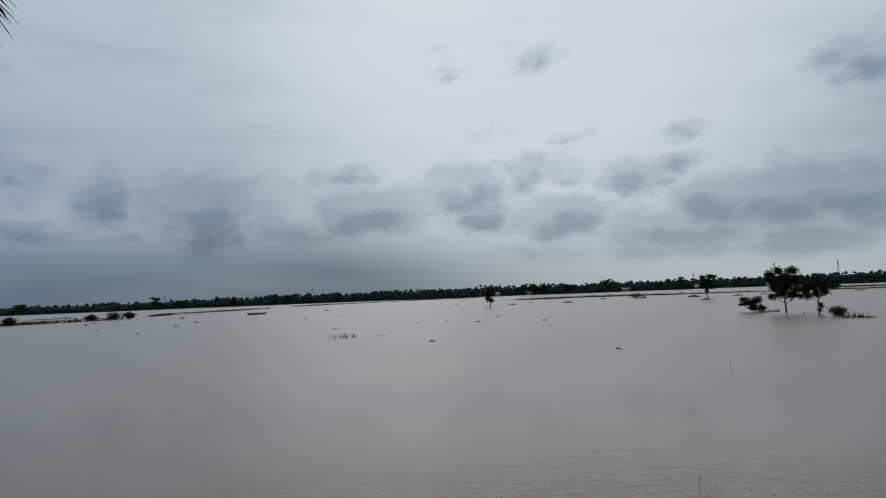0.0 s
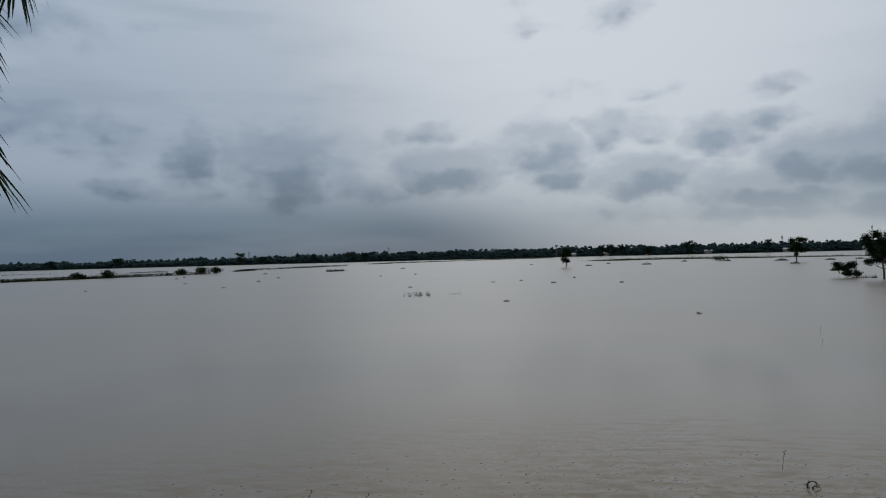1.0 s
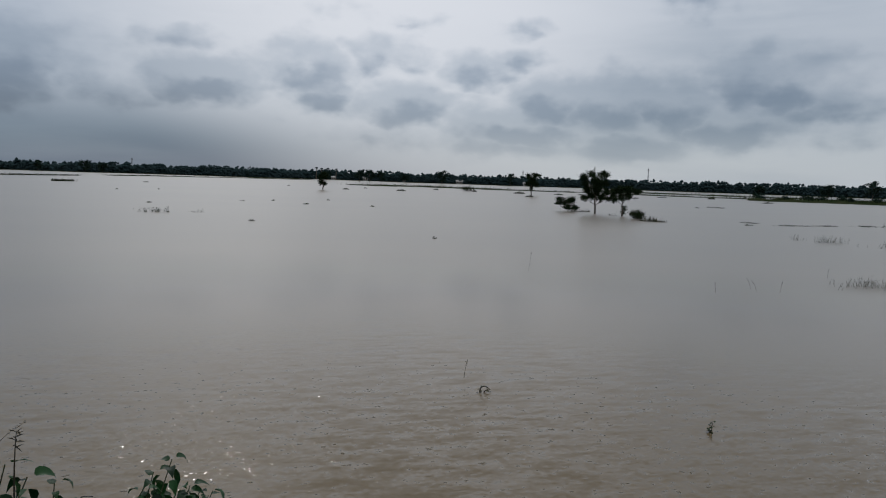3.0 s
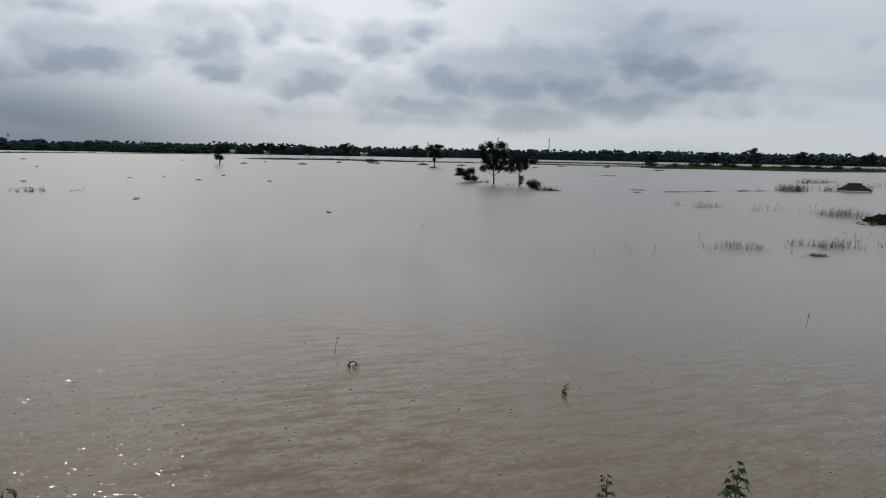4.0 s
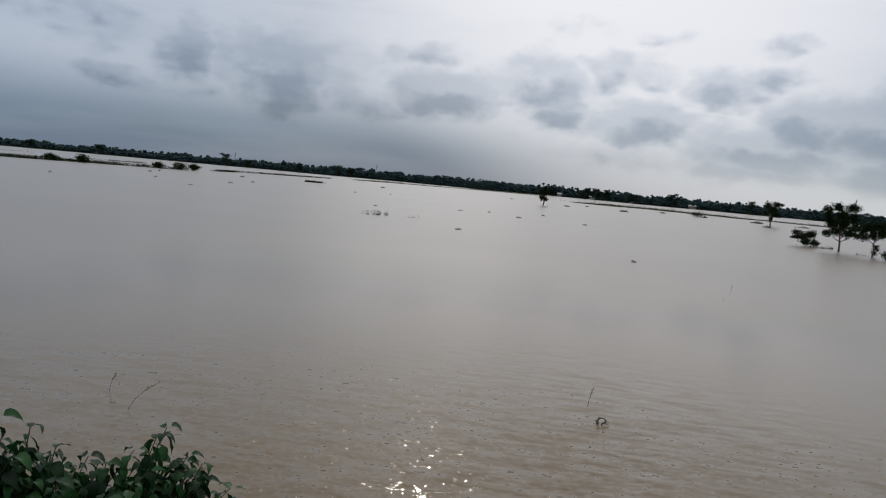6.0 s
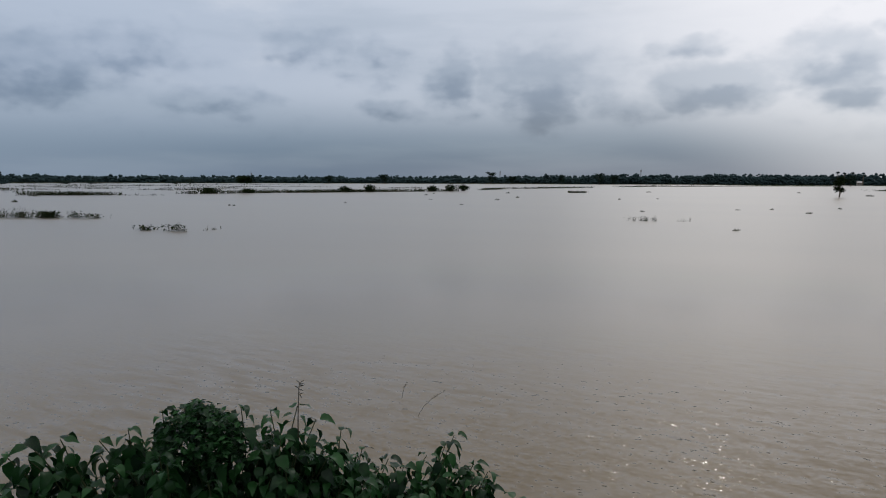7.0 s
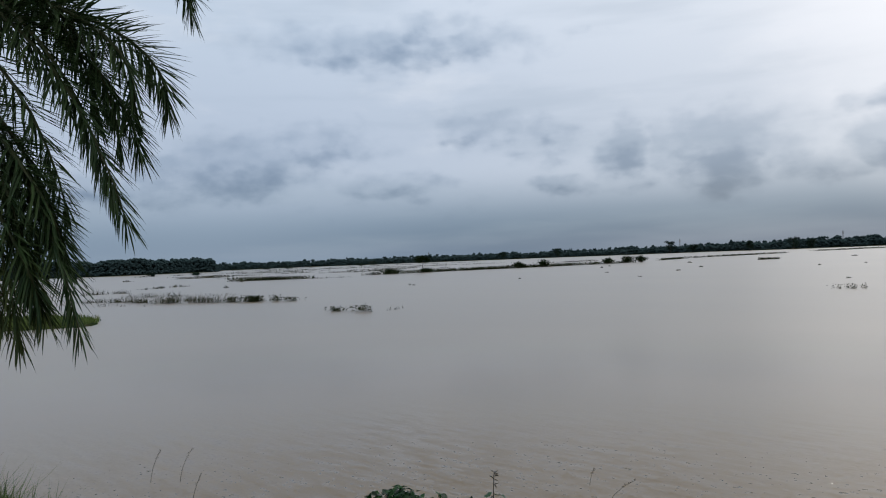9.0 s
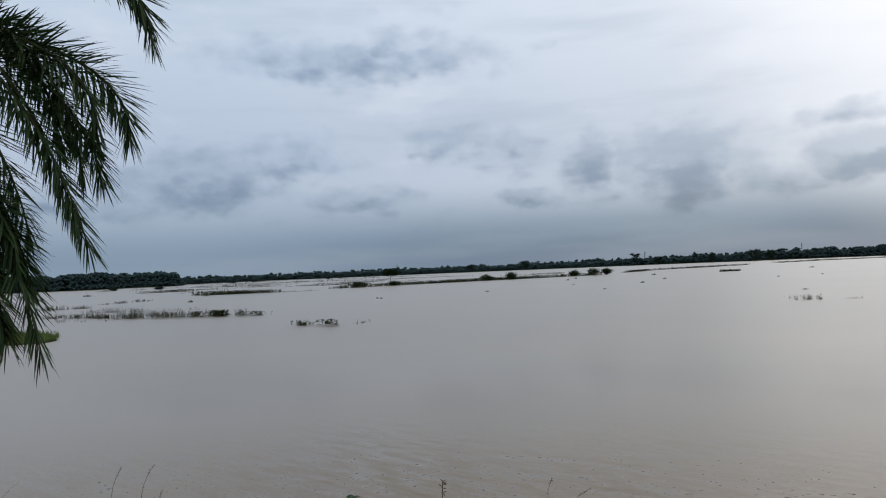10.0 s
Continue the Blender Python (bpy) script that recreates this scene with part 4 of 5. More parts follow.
def thatched_roof(place, turn, rng):
    """The roof of a hut that the flood has swallowed to its eaves: thatch in shaggy courses, ridge and corner posts."""
    t = thing("drowned_hut", place, "weathered thatched hut roof standing just clear of flood water", "hut", turn=turn)
    long, deep, eave, ridge, run = 4.3, 3.4, 0.20, 1.05, 1.3
    corners = [(-long / 2, -deep / 2), (long / 2, -deep / 2), (long / 2, deep / 2), (-long / 2, deep / 2)]
    tops = [(-run / 2, 0), (run / 2, 0)]
    slopes = [(corners[0], corners[1], tops[1], tops[0]), (corners[1], corners[2], tops[1], tops[1]), (corners[2], corners[3], tops[0], tops[1]), (corners[3], corners[0], tops[0], tops[0])]
    for a, b, c, d in slopes:
        verts, faces = [], []
        nu, nv = 18, 6
        for j in range(nv + 1):
            for lift in (0.0, 0.07):
                for i in range(nu + 1):
                    u, v = i / nu, max(0.0, min(1.0, (j + (-0.25 if lift == 0 else 0.2)) / nv))
                    low = Vector((*a, 0)).lerp(Vector((*b, 0)), u)
                    high = Vector((*d, 0)).lerp(Vector((*c, 0)), u)
                    p = low.lerp(high, v)
                    p.z = eave + (ridge - eave) * v + lift + 0.05 * noise.noise((p.x * 5, p.y * 5, j))
                    verts.append(p)
        row = nu + 1
        for j in range(2 * nv + 1):
            for i in range(nu):
                k = j * row + i
                faces.append((k, k + 1, k + row + 1, k + row))
        part("thatch_slope", mesh_of("thatch_slope", verts, faces, THATCH), None, t)
    bm = bmesh.new()
    tube(bm, bend((-run / 2 - 0.2, 0, ridge + 0.06), (run / 2 + 0.2, 0, ridge + 0.06), -0.04, rng, 5, 0.0), [0.1, 0.13, 0.13, 0.13, 0.13, 0.1], 7)
    part("ridge_roll", bm, THATCH, t)
    for x, y in corners:
        bm = bmesh.new()
        tube(bm, [(x * 0.88, y * 0.85, -1.2), (x * 0.88, y * 0.85, eave + 0.25)], [0.06, 0.055], 7)
        part("post", bm, BARK, t)
    bm = bmesh.new()
    tube(bm, [(-long * 0.44, -deep * 0.42, eave + 0.02), (long * 0.44, -deep * 0.42, eave + 0.02)], [0.045, 0.045], 6)
    part("eaves_pole", bm, BARK, t)


thatched_roof((84.8, 71.5, 0), -48, rng)

# drifting plants: x, y, width, height
for x, y, wide, tall in ((-4.6, 61.0, .8, .22), (.2, 98, 1.2, .3), (-8.7, 104, .8, .2), (-4.6, 108, .8, .25), (3.9, 116, .9, .3), (9.1, 95.5, 1.0, .25),
                         (8.4, 46.5, .4, .14), (-55.8, 129, 1.3, .35), (-50, 101.5, .8, .2), (-70.6, 98, .8, .25), (-67.8, 123, .9, .25), (-49.6, 241, 1.8, .5),
                         (-30, 157, .8, .3), (30.5, 219, 3.2, .8), (13.1, 218, 2.4, .6), (-4.9, 261, 1.5, .4), (22, 250, 1.6, .5), (-18.9, 91.7, .7, .25)):
    floating_clump((x, y), wide, tall * 0.75, rng, "small drifting clump of brown and green water hyacinth")
for x, y, wide, tall in ((85, 132.4, 5.0, .2), (52.7, 75.3, 2.4, .15), (25.6, 22.8, .9, .1), (48.8, 69.8, 1.2, .12), (63, 189, 2.4, .5), (75, 236, 5.5, .7), (88, 232, 4.0, .5),
                         (100, 240, 4.0, .5), (116, 245, 4.5, .6), (132, 240, 3.6, .5), (150, 236, 4.0, .7), (170, 226, 3.0, .5), (184, 230, 2.4, .5), (104, 206, 3.0, .4), (140, 190, 3.5, .4),
                         (78, 128, 1.0, .2), (62, 250, 3.0, .6), (50, 262, 3.0, .5), (-77.9, 78.4, .7, .22), (-76.8, 78.2, .6, .2), (-119, 70, 1.4, .4), (-90, 160, 1.2, .3), (-60, 150, 1.0, .3),
                         (-36, 148, .9, .25), (-82, 196, 1.6, .4), (-96, 175, 1.0, .3)):
    floating_clump((x, y), wide, tall, rng, "low raft of drifting water hyacinth", group="plant rafts on the flood")


# ---------------------------------------------------------------- single stalks and sprigs near the bank
def stalk(place, tall, over, turn, rng, label="thin bent grass stalk rising from the water"):
    t = thing("grass_stalk", place, label, "grass", "single stalks in the water", turn)
    line = [Vector((over * s * s, 0, tall * (s - 0.12 * s * s))) + Vector((0, 0, -0.15 * (1 - s))) for s in (0, 0.25, 0.5, 0.75, 1.0)]
    bm = bmesh.new()
    tube(bm, line, [0.005, 0.0045, 0.004, 0.003, 0.002], 5)
    part("stem", bm, DRY, t)
    head = [line[3].lerp(line[4], s) for s in np.linspace(0, 1, 14)]
    part("seed_head", mesh_of("seed_head", *leaf_cloud(head, [0.045] * 14, rng, -0.2, 0.25), DRY), None, t)


def looped_weed(place, wide, rng):
    """A drowned weed whose stem arches over and dips back to the water, with a few wet leaves along it."""
    t = thing("water_sprig", (*place, 0), "small dark half-drowned weed with a looped stem", "water plant", "sprigs in the water", -12)
    arch = [Vector((wide * (0.15 + 0.5 * math.cos(a)), 0.02 * math.sin(3 * a), wide * 0.62 * math.sin(a) + 0.015)) for a in np.linspace(3.6, 0.5, 11)]
    bm = bmesh.new()
    tube(bm, arch, [0.017 - 0.0009 * k for k in range(11)], 6)
    part("stem", bm, DRY, t)
    bm = bmesh.new()
    tube(bm, bend((-wide * 0.3, 0.02, -0.1), (wide * 0.75, -0.03, 0.05), 0.05, rng, 5, 0.03), [0.013, 0.012, 0.011, 0.009, 0.007, 0.005], 6)
    part("stem", bm, DRY, t)
    wet = [arch[k] for k in (1, 3, 5, 6, 8, 9, 10, 10)] + [Vector((wide * u, rng.uniform(-0.03, 0.03), 0.03)) for u in (-0.3, -0.1, 0.1, 0.35, 0.5, 0.65)]
    part("foliage", mesh_of("foliage", *leaf_cloud(wet, [rng.uniform(0.035, 0.075) for _ in wet], rng, 0.4, 0.6), HYACINTH), None, t)


def upright_weed(place, tall, rng):
    """A weed with a short stem that carries two tiers of leaves over a floating tuft."""
    t = thing("water_sprig", (*place, 0), "small upright weed with two leaves in the water", "water plant", "sprigs in the water")
    line = bend((0, 0, -0.2), (0.03, 0, tall), 0, rng, 5, 0.03)
    bm = bmesh.new()
    tube(bm, line, [0.011, 0.010, 0.009, 0.008, 0.007, 0.005], 6)
    part("stem", bm, DRY, t)
    for level, count, size in ((1.0, 3, 0.06), (0.62, 4, 0.07), (0.12, 9, 0.085)):
        spots = [Vector((0.03 * level + rng.gauss(0, 0.02), rng.gauss(0, 0.02), tall * level)) for _ in range(count)]
        part("leaf_tuft", mesh_of("leaf_tuft", *leaf_cloud(spots, [size * rng.uniform(0.7, 1.2) for _ in spots], rng, 0.1, 0.7), HYACINTH), None, t)


looped_weed((2.9, 12.62), 0.17, rng)
upright_weed((6.12, 10.1), 0.17, rng)
for x, y, tall, over, turn in ((2.75, 13.6, .38, .1, 40), (-4.75, 10.3, .55, .5, 10), (-5.5, 11.0, .35, .1, 20), (-12.4, 6.2, .75, .3, 20), (-10.2, 5.9, .8, .3, 10), (-12.0, 6.6, .7, .25, 60),
                               (11, 33.9, .55, .05, 0), (15.3, 24.2, .45, .1, 90), (17.2, 24.3, .5, .25, 150), (17.9, 23.9, .55, .1, 10), (17.4, 25, .5, .2, 120), (14.4, 12.8, .4, .05, 0),
                               (23.7, 28.2, .5, .1, 30), (9.6, 30, .4, .05, 0)):
    stalk((x, y, 0), tall, over, turn, rng)


def knotted_weed(place, tall, wide, count, rng):
    """A stand of thick knotted weed stems with small bunched leaves, drowned at the foot."""
    t = thing("weed_stand", (*place, 0), "stand of knotted brown weed stems in shallow flood water", "weeds", "drowned weeds by the bank")
    bunches = []
    for i in range(count):
        q, s = i * 2.4, math.sqrt((i + 0.5) / count) * wide * 0.5
        foot = Vector((math.cos(q) * s, math.sin(q) * s * 0.6, -0.3))
        head = foot + Vector((rng.uniform(-0.12, 0.12), rng.uniform(-0.1, 0.1), 0.3 + tall * rng.uniform(0.5, 1.0)))
        bm = bmesh.new()
        tube(bm, bend(foot, head, 0, rng, 3, 0.05), [0.005, 0.0045, 0.004, 0.003], 5)
        part("stem", bm, DRY, t)
        bunches += [foot.lerp(head, rng.uniform(0.6, 1.0)) + Vector((rng.gauss(0, 0.018), rng.gauss(0, 0.018), 0)) for _ in range(10)]
    part("foliage", mesh_of("foliage", *leaf_cloud(bunches, [rng.uniform(0.025, 0.055) for _ in bunches], rng, 0.1, 0.6), REED), None, t)


for x, y, tall, wide, count in ((11.2, 7.1, .42, .8, 20), (11.9, 7.2, .5, .9, 22), (11.1, 6.5, .3, .45, 10), (11.6, 8.2, .35, .25, 5), (10.9, 6.0, .25, .4, 8), (12.6, 7.3, .5, .9, 18), (12.2, 8.6, .3, .3, 4)):
    knotted_weed((x, y), tall * 0.48, wide * 0.85, int(count * 1.5), rng)


def floating_mat():
    """The bright green raft of floating grass by the western bank."""
    rng = random.Random(21)
    t = thing("grass_mat", (-63.8, 19.2, 0), "bright green raft of floating grass by the bank", "grass")
    verts, faces = [Vector((0, 0, 0.22))], []
    for j, s in enumerate((0.35, 0.7, 0.92, 1.0)):
        for k in range(36):
            q = 2 * math.pi * k / 36
            r = s * (1 + 0.16 * noise.noise((math.cos(q) * 1.7, math.sin(q) * 1.7, 2)))
            verts.append(Vector((math.cos(q) * 9.5 * r, math.sin(q) * 5.2 * r, (0.20, 0.18, 0.10, -0.1)[j])))
    faces += [(0, 1 + k, 1 + (k + 1) % 36) for k in range(36)]
    for j in range(3):
        a = 1 + 36 * j
        faces += [(a + k, a + 36 + k, a + 36 + (k + 1) % 36, a + (k + 1) % 36) for k in range(36)]
    part("turf", mesh_of("turf", verts, faces, FIELD), None, t)
    places = []
    for _ in range(4200):
        q, s = rng.uniform(0, 6.28), math.sqrt(rng.random()) * 0.97
        places.append((math.cos(q) * s * 9.5, math.sin(q) * s * 5.2, 0.05))
    part("grass", mesh_of("grass", *blades(places, [rng.uniform(0.15, 0.5) for _ in places], rng, 0.025), MAT_GREEN), None, t)


floating_mat()


# ---------------------------------------------------------------- grass on the embankment
def bank_grass():
    rng = random.Random(8)
    low, low_h, tall_p, tall_h = [], [], [], []
    for _ in range(26000):
        x, y = rng.uniform(-17, 13), rng.uniform(-0.6, 5.6)
        if noise.noise((x * 0.5, y * 0.5, 9)) < -0.25:
            continue
        low.append((x, y, bank_height(x, y) - 0.03))
        low_h.append(rng.uniform(0.08, 0.26))
    tagged(new("bank_grass", mesh_of("bank_grass", *blades(low, low_h, rng, 0.006, 0.6, 0.8), GRASS)), "short green grass over the embankment slope", "grass", kind="stuff")
    for _ in range(330):
        cx, cy = rng.uniform(-14, -4.9), rng.uniform(0.9, 3.5)
        if cx > -6.25 + 0.36 * cy:
            continue
        lush = rng.uniform(0.55, 1.15)
        for _ in range(85):
            x, y = cx + rng.gauss(0, 0.16), cy + rng.gauss(0, 0.16)
            tall_p.append((x, y, bank_height(x, y) - 0.04))
            tall_h.append(lush * rng.uniform(0.2, 0.55) * (1.7 if rng.random() < 0.12 else 1.0))
    tagged(new("tall_bank_grass", mesh_of("tall_bank_grass", *blades(tall_p, tall_h, rng, 0.006, 0.45, 0.9), GRASS)), "tall lush grass tufts at the foot of the embankment", "grass", kind="stuff")


bank_grass()


# ---------------------------------------------------------------- the broad-leaved bush
def broad_leaf(name, mat, curl, crease=0.22):
    """One ovate leaf with a drawn-out tip, folded along its rib, wavy at the rim and curling down; its stalk end lies at the origin, along +x."""
    outline = ((0.0, 0.04), (0.07, 0.17), (0.22, 0.26), (0.42, 0.25), (0.62, 0.16), (0.80, 0.075), (1.0, 0.0))
    verts, faces = [], []
    for i, (x, w) in enumerate(outline):
        a = curl * x
        cx, cz = (math.sin(a) / curl, -(1 - math.cos(a)) / curl)
        wave = 0.035 * math.sin(i * 2.1 + curl * 3)
        verts += [(cx, 0, cz), (cx, w, cz + crease * w + wave * (w > 0.1)), (cx, -w, cz + crease * w - wave * (w > 0.1))]
    for i in range(len(outline) - 1):
        a, b = 3 * i, 3 * i + 3
        faces += [(a, b, b + 1, a + 1), (a, a + 2, b + 2, b)]
    me = mesh_of(name, verts, faces, mat)
    me.shade_smooth()
    return me


def leaf_pose(p, along, rng, size):
    """A pose for a leaf that points along a direction, rolled a little."""
    along = along.normalized()
    side = Vector((0, 0, 1)).cross(along)
    side = (side if side.length > 0.05 else Vector((1, 0, 0))).normalized()
    up = along.cross(side)
    roll = rng.uniform(-0.5, 0.5)
    side, up = side * math.cos(roll) + up * math.sin(roll), up * math.cos(roll) - side * math.sin(roll)
    m = Matrix((along, side, up)).transposed().to_4x4()
    return Matrix.Translation(p) @ m @ Matrix.Diagonal((size, size, size, 1))


def broad_bush(place, tips, extra, rng, label, single=300, leaf=0.158, sprays=24, fill=50, vine=None):
    t = thing("broadleaf_bush", place, label, "bush")
    root = Vector(place)
    singles = [broad_leaf("leaf", BUSH_LEAF_ONE, c, f) for c, f in ((0.7, 0.15), (1.3, 0.3), (1.8, 0.4))]
    verts, faces = [], []
    made = 0
    heads = [Vector(p) for p in tips]
    crowded = heads[:min(19, len(tips))]
    for n in range(extra):
        k = rng.randrange(len(crowded) - 1)
        a, b = crowded[k], crowded[min(len(crowded) - 1, k + rng.randint(0, 2))]
        drop = 0.09 + abs(rng.gauss(0.06, 0.24))
        heads.append(a.lerp(b, rng.random()) + Vector((rng.gauss(0, 0.16), rng.gauss(0, 0.16), -drop)))
    for n, head in enumerate(heads):
        shown = n < len(tips)
        foot = Vector((root.x + (head.x - root.x) * 0.55 + rng.uniform(-0.25, 0.25), root.y + (head.y - root.y) * 0.55 + rng.uniform(-0.25, 0.25), 0))
        foot.z = max(-0.3, bank_height(foot.x, foot.y) - 0.05)
        line = [p - root for p in bend(foot, head - Vector((0, 0, 0.03)), 0.05, rng, 6, 0.025)]
        bm = bmesh.new()
        tube(bm, line, [0.012 - 0.0014 * i for i in range(7)], 5)
        part("stem", bm, STEM, t)
        count = sprays if shown else fill
        for k in range(count):
            # few leaves on the upper stem of a leading shoot, a full coat on the shorter ones
            s = 1 - (0.62 if shown else 0.75) * (k / count) ** (1.15 if shown else 0.9)
            u = 6 * s
            i = min(5, int(u))
            p = line[i].lerp(line[i + 1], min(1.0, u - i))
            q = k * 2.4 + rng.uniform(-0.4, 0.4)
            top_one = k < 3
            out = Vector((math.cos(q), math.sin(q), rng.uniform(0.0, 0.5) if top_one else rng.uniform(-1.5, -0.1)))
            size = leaf * rng.uniform(0.65, 1.2) * (rng.uniform(0.55, 1.0) if top_one else 1.0)
            stalk_end = p + Vector((out.x, out.y, 0.35)) * leaf * rng.uniform(0.1, 0.3)
            m = leaf_pose(stalk_end, out, rng, size)
            me = singles[rng.choice((0, 1, 1, 2, 2))]
            if (shown or rng.random() < 0.25) and made < single:
                ob = part("leaf", me, None, t)
                ob.matrix_basis = m
                made += 1
            else:
                base = len(verts)
                verts += [m @ v.co for v in me.vertices]
                faces += [tuple(base + i for i in f.vertices) for f in me.polygons]
    if vine:
        # a small-leaved creeper that has climbed over the crown
        spots = []
        for _ in range(1700):
            q, r = rng.uniform(0, 6.28), math.sqrt(rng.random())
            spots.append(Vector((math.cos(q) * r * 0.34, math.sin(q) * r * 0.30, -0.22 * r * r - rng.uniform(0, 0.22))) + Vector(vine) - root)
        tagged(part("creeper", mesh_of("creeper", *leaf_cloud(spots, [rng.uniform(0.035, 0.075) for _ in spots], rng, 0.2, 0.75), BUSH_LEAF), None, t, "dense small-leaved creeper"), kind="stuff")
    me = mesh_of("foliage", [v for v in verts], faces, BUSH_LEAF)
    me.shade_smooth()
    tagged(part("foliage", me, None, t), kind="stuff")
    for ob in t.children:
        if ob.name.split(".")[0] != "leaf":
            ob.matrix_basis = Matrix()
    return t


BUSH_TIPS = [(-3.77, 2.93, 2.16), (-3.72, 3.06, 2.22), (-3.38, 3.10, 2.28), (-3.22, 3.28, 2.24), (-2.78, 3.46, 2.48), (-2.56, 3.57, 2.47), (-2.38, 3.80, 2.47), (-2.27, 3.98, 2.40), (-2.12, 4.10, 2.43),
             (-2.06, 4.23, 2.13), (-1.99, 4.45, 2.16), (-2.0, 4.40, 1.98), (-1.97, 4.67, 1.73), (-1.94, 4.87, 1.71), (-1.84, 5.01, 1.68), (-1.65, 5.19, 1.76), (-1.48, 5.36, 1.91), (-1.31, 5.40, 1.58), (-1.20, 5.44, 1.61),
             (-0.98, 5.52, 1.40), (-0.93, 5.50, 1.30), (0.22, 5.85, 1.03), (-0.53, 5.68, 0.97), (-0.28, 5.15, 1.20)]
rng = random.Random(31)
broad_bush((-2.5, 4.0, 0.8), BUSH_TIPS, 165, rng, "large dark green bush with heart-shaped hanging leaves on the bank", vine=(-2.58, 3.60, 2.50))
broad_bush((-7.6, 2.6, 1.1), [(-7.9, 2.6, 1.42), (-7.6, 2.5, 1.42), (-8.1, 2.8, 1.35)], 5, rng, "low dark green broad-leaved bush in bank grass", 60, leaf=0.13)
stalk((-2.05, 4.02, 2.35), 0.30, 0.02, 0, rng, "thin flower stalk standing above the bush")


def lobed_plant(place, tall, wide, count, rng):
    """A young castor-like plant: long stalks that carry drooping star-shaped leaves, the young ones small at the top."""
    t = thing("lobed_plant", place, "young plant with drooping star-shaped green leaves on the bank", "plant", "young plants on the bank")
    bm = bmesh.new()
    tube(bm, bend((0, 0, -0.1), (0.02, 0, tall * 0.9), 0, rng, 4, 0.015), [0.009, 0.008, 0.007, 0.006, 0.004], 6)
    part("stem", bm, STEM, t)
    for i in range(count):
        s = i / (count - 1)
        q = i * 2.4 + rng.uniform(-0.4, 0.4)
        base = Vector((0.01, 0, tall * (0.5 + 0.4 * s)))
        end = base + Vector((math.cos(q) * wide * (1 - 0.5 * s), math.sin(q) * wide * (1 - 0.5 * s), wide * (0.35 + 0.4 * s)))
        bm = bmesh.new()
        tube(bm, [base, base.lerp(end, 0.5) + Vector((0, 0, 0.012)), end], [0.003, 0.0026, 0.002], 5)
        part("leaf_stalk", bm, STEM, t)
        size = wide * rng.uniform(0.7, 1.0) * (1 - 0.45 * s)
        down = rng.uniform(0.9, 1.9)
        out = Vector((math.cos(q), math.sin(q), -down)).normalized()
        side = Vector((-math.sin(q), math.cos(q), 0))
        verts = [end]
        for k in range(15):
            a = -2.3 + 4.6 * k / 14
            r = size * (1.0 if k % 2 else 0.40) * (0.6 + 0.4 * math.cos(a * 0.5))
            fold = Vector((0, 0, -0.35 * r * abs(math.sin(a))))
            verts.append(end + out * r * math.cos(a) + side * r * math.sin(a) * 0.8 + fold)
        part("lobed_leaf", mesh_of("lobed_leaf", verts, [(0, k, k + 1) for k in range(1, 15)], BUSH_LEAF), None, t)


for x, y, head, wide, count in ((4.85, 4.68, 1.29, 0.125, 17), (3.72, 5.10, 1.19, 0.095, 18), (4.35, 5.05, 0.90, 0.06, 6)):
    foot = bank_height(x, y)
    lobed_plant((x, y, foot), head - foot, wide, count, rng)


# ---------------------------------------------------------------- the date palm
def leaflet_mesh(mat):
    verts = [(0, 0.010, 0), (0, -0.010, 0), (0.35, 0.027, 0.012), (0.35, 0, -0.002), (0.35, -0.027, 0.012), (0.75, 0.017, -0.006), (0.75, 0, -0.014), (0.75, -0.017, -0.006), (1.0, 0, -0.035)]
    faces = [(1, 3, 4), (0, 2, 3), (0, 3, 1), (3, 2, 5, 6), (4, 3, 6, 7), (6, 5, 8), (7, 6, 8)]
    return mesh_of("leaflet", verts, faces, mat)


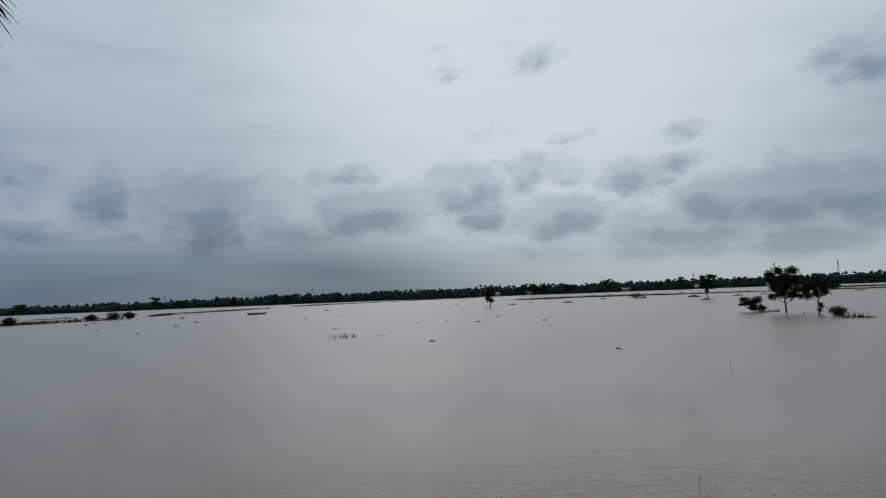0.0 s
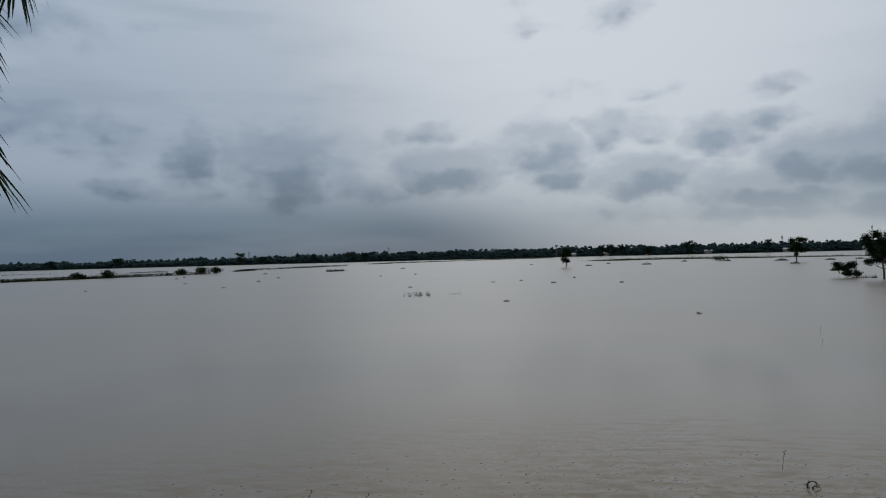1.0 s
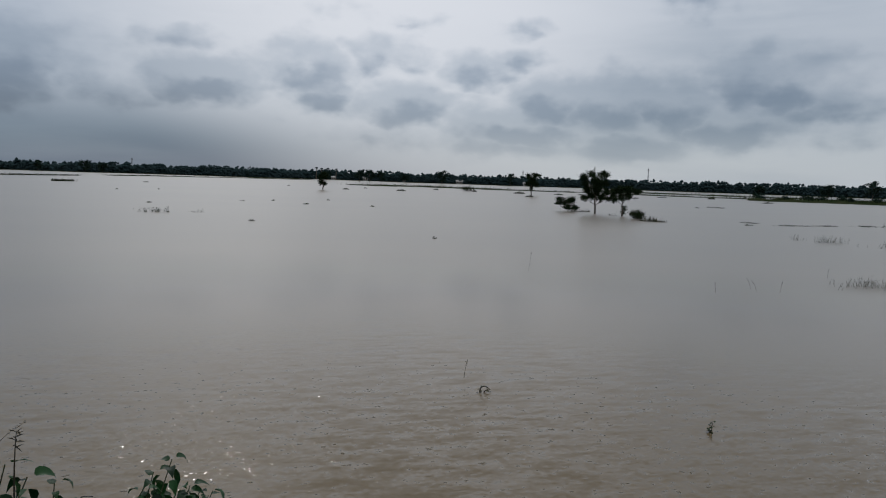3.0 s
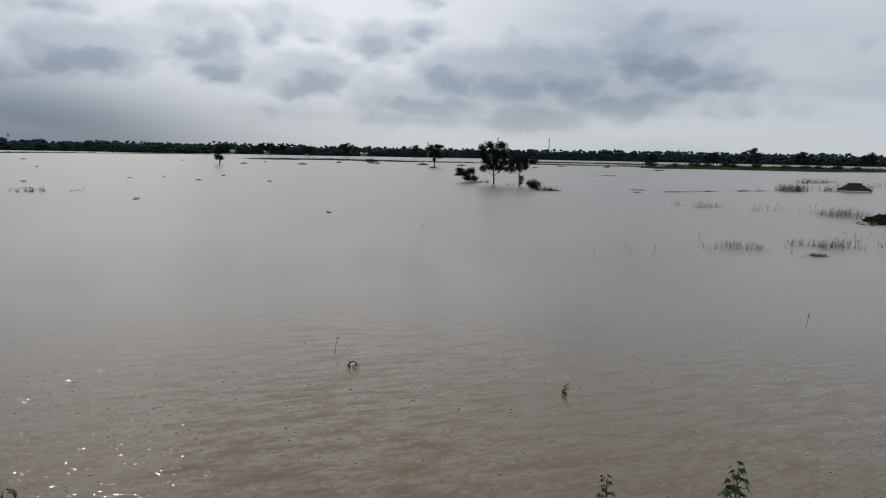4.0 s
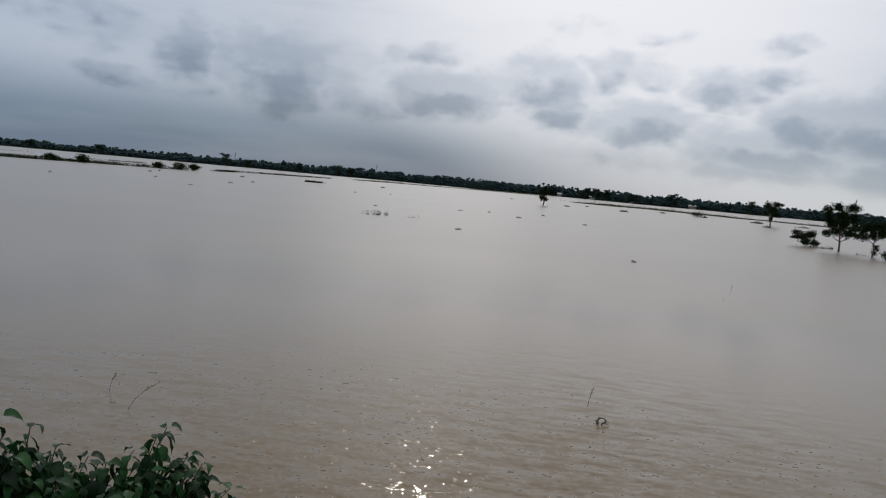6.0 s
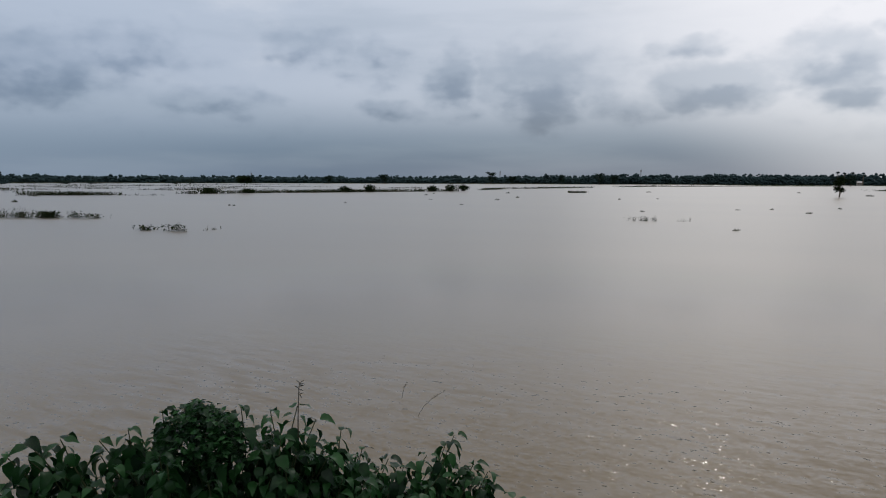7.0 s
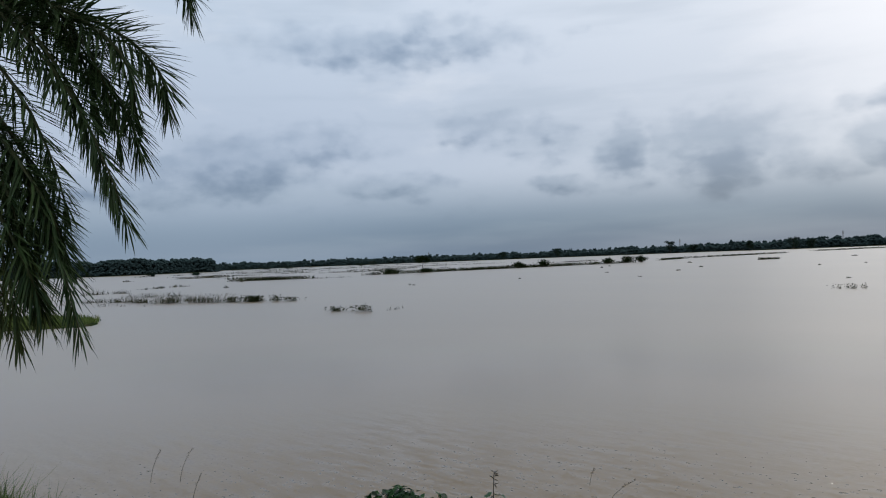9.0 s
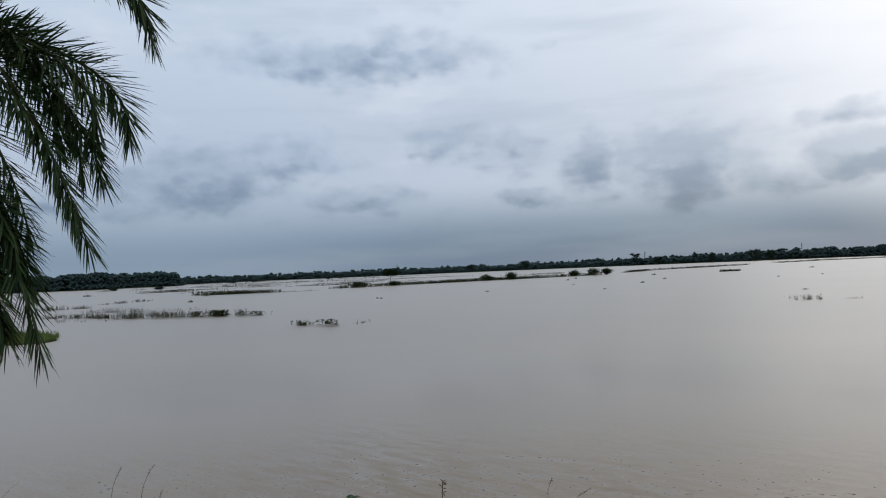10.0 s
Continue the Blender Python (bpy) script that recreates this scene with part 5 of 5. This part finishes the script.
def date_palm(place, crown, rng):
    """A date palm: knobbly trunk, arching fronds with folded leaflets down both sides."""
    t = thing("date_palm", place, "date palm with drooping feathery fronds on the embankment", "palm")
    root, crown = Vector(place), Vector(crown)
    bm = bmesh.new()
    line = bend((0, 0, -0.3), crown - root, 0, rng, 9, 0.012)
    tube(bm, line, [0.26, 0.21, 0.19, 0.19, 0.18, 0.18, 0.19, 0.20, 0.22, 0.16], 12)
    part("trunk", bm, PALM_BARK, t)
    bm = bmesh.new()
    for i in range(120):
        u = 9 * (0.06 + 0.94 * i / 120)
        k = min(8, int(u))
        c = line[k].lerp(line[k + 1], u - k)
        q = i * 2.4
        d = Vector((math.cos(q), math.sin(q), 0))
        tube(bm, [c + d * 0.14, c + d * 0.23 + Vector((0, 0, 0.05)), c + d * 0.25 + Vector((0, 0, 0.12))], [0.06, 0.045, 0.02], 5)
    part("leaf_bases", bm, PALM_BARK, t, "rough stubs of old leaf bases")
    fresh, old = leaflet_mesh(PALM_LEAF_ONE), leaflet_mesh(OLD_LEAF)

    def frond(tip, lift, pairs, leaflet, single=True, aged=False, via=None):
        tip = Vector(tip)
        reach = tip - crown
        mid = crown + Vector((reach.x * 0.72, reach.y * 0.72, max(0, reach.z) + lift))
        if via:
            mid = (Vector(via) - crown * 0.16 - tip * 0.36) / 0.48
        pts = [(crown * (1 - s) ** 2 + mid * 2 * s * (1 - s) + tip * s * s) - root for s in np.linspace(0, 1, 13)]
        bm = bmesh.new()
        tube(bm, pts, [0.024 * (1 - 0.9 * i / 12) + 0.003 for i in range(13)], 6)
        f = part("frond", bm, STEM, t)
        verts, faces = [], []
        for i in range(pairs):
            s = 0.16 + 0.84 * (i + 0.5) / pairs
            k = min(11, int(s * 12))
            p = pts[k].lerp(pts[k + 1], s * 12 - k)
            along = (pts[k + 1] - pts[k]).normalized()
            side = along.cross(Vector((0, 0, 1)))
            side = (side if side.length > 0.1 else Vector((0, 1, 0))).normalized()
            for hand in (-1, 1):
                # leaflets stand out round the rib in several planes, closing up towards the tip
                fan = rng.choice((-1.3, -1.0, -0.5, 0.4, 0.9, 1.25)) + rng.uniform(-0.2, 0.2)
                over = side.cross(along)
                open_out = 0.95 - 0.55 * s ** 4
                d = along * (0.62 + 0.45 * s) + (side * hand * math.cos(fan) + over * math.sin(fan)) * open_out + Vector((0, 0, rng.uniform(-0.15, 0.1)))
                size = leaflet * rng.uniform(0.85, 1.12) * (0.62 + 0.6 * math.sin(math.pi * min(1, 0.15 + 0.72 * s)))
                m = leaf_pose(p, d, rng, size)
                if single:
                    ob = part("leaflet", fresh, None, f)
                    ob.matrix_basis = m
                else:
                    me = old if aged else fresh
                    base = len(verts)
                    verts += [m @ v.co for v in me.vertices]
                    faces += [tuple(base + j for j in q.vertices) for q in me.polygons]
        if not single:
            tagged(part("foliage", mesh_of("foliage", verts, faces, OLD_LEAF if aged else PALM_LEAF), None, f), kind="stuff")

    # fronds on the water side: a point on the way, the tip, aged or not
    frond((-3.44, 2.07, 4.46), 0, 150, 0.27, via=(-3.96, 1.68, 5.72))
    for via, tip, aged in (((-4.01, 1.66, 5.85), (-3.60, 2.05, 4.65), False), ((-3.98, 1.94, 5.74), (-3.66, 2.27, 4.97), False), ((-3.94, 2.22, 5.90), (-3.64, 2.47, 5.29), False),
                           ((-4.09, 2.42, 6.72), (-3.92, 2.82, 6.15), False), ((-3.94, 1.53, 4.99), (-3.49, 1.77, 3.79), False), ((-4.07, 1.47, 4.86), (-3.69, 1.64, 3.86), True),
                           ((-4.10, 1.38, 4.78), (-3.77, 1.51, 3.76), True), ((-4.01, 1.58, 5.08), (-3.71, 1.80, 4.17), False), ((-4.17, 1.46, 5.06), (-3.85, 1.68, 4.37), False),
                           ((-4.13, 1.29, 4.75), (-3.92, 1.46, 3.90), True), ((-3.99, 1.83, 6.00), (-3.74, 2.17, 5.03), False), ((-4.02, 1.42, 5.03), (-3.74, 1.57, 4.10), False)):
        frond(tip, 0, 140, 0.27, False, aged, via)
    for via, tip in (((-4.07, 1.53, 5.55), (-3.73, 1.81, 4.55)), ((-4.09, 1.78, 6.05), (-3.81, 2.05, 5.20)),
                     ((-3.76, 1.98, 5.85), (-3.58, 2.20, 5.22)), ((-3.85, 1.49, 5.0), (-3.62, 1.73, 4.35)), ((-3.87, 1.43, 4.6), (-3.66, 1.61, 3.92))):
        frond(tip, 0, 120, 0.27, False, False, via)
    # the rest of the crown, away from the water
    for i in range(20):
        q = radians(118 + 200 * i / 19 + rng.uniform(-5, 5))
        r = rng.uniform(1.7, 2.5)
        frond((crown.x + r * math.cos(q), crown.y + r * math.sin(q), crown.z + rng.uniform(-1.8, 1.9)), rng.uniform(0.6, 1.4), 46, 0.36, False, i % 5 == 0)


date_palm((-6.2, 0.2, 2.42), (-6.15, 0.95, 6.6), random.Random(17))
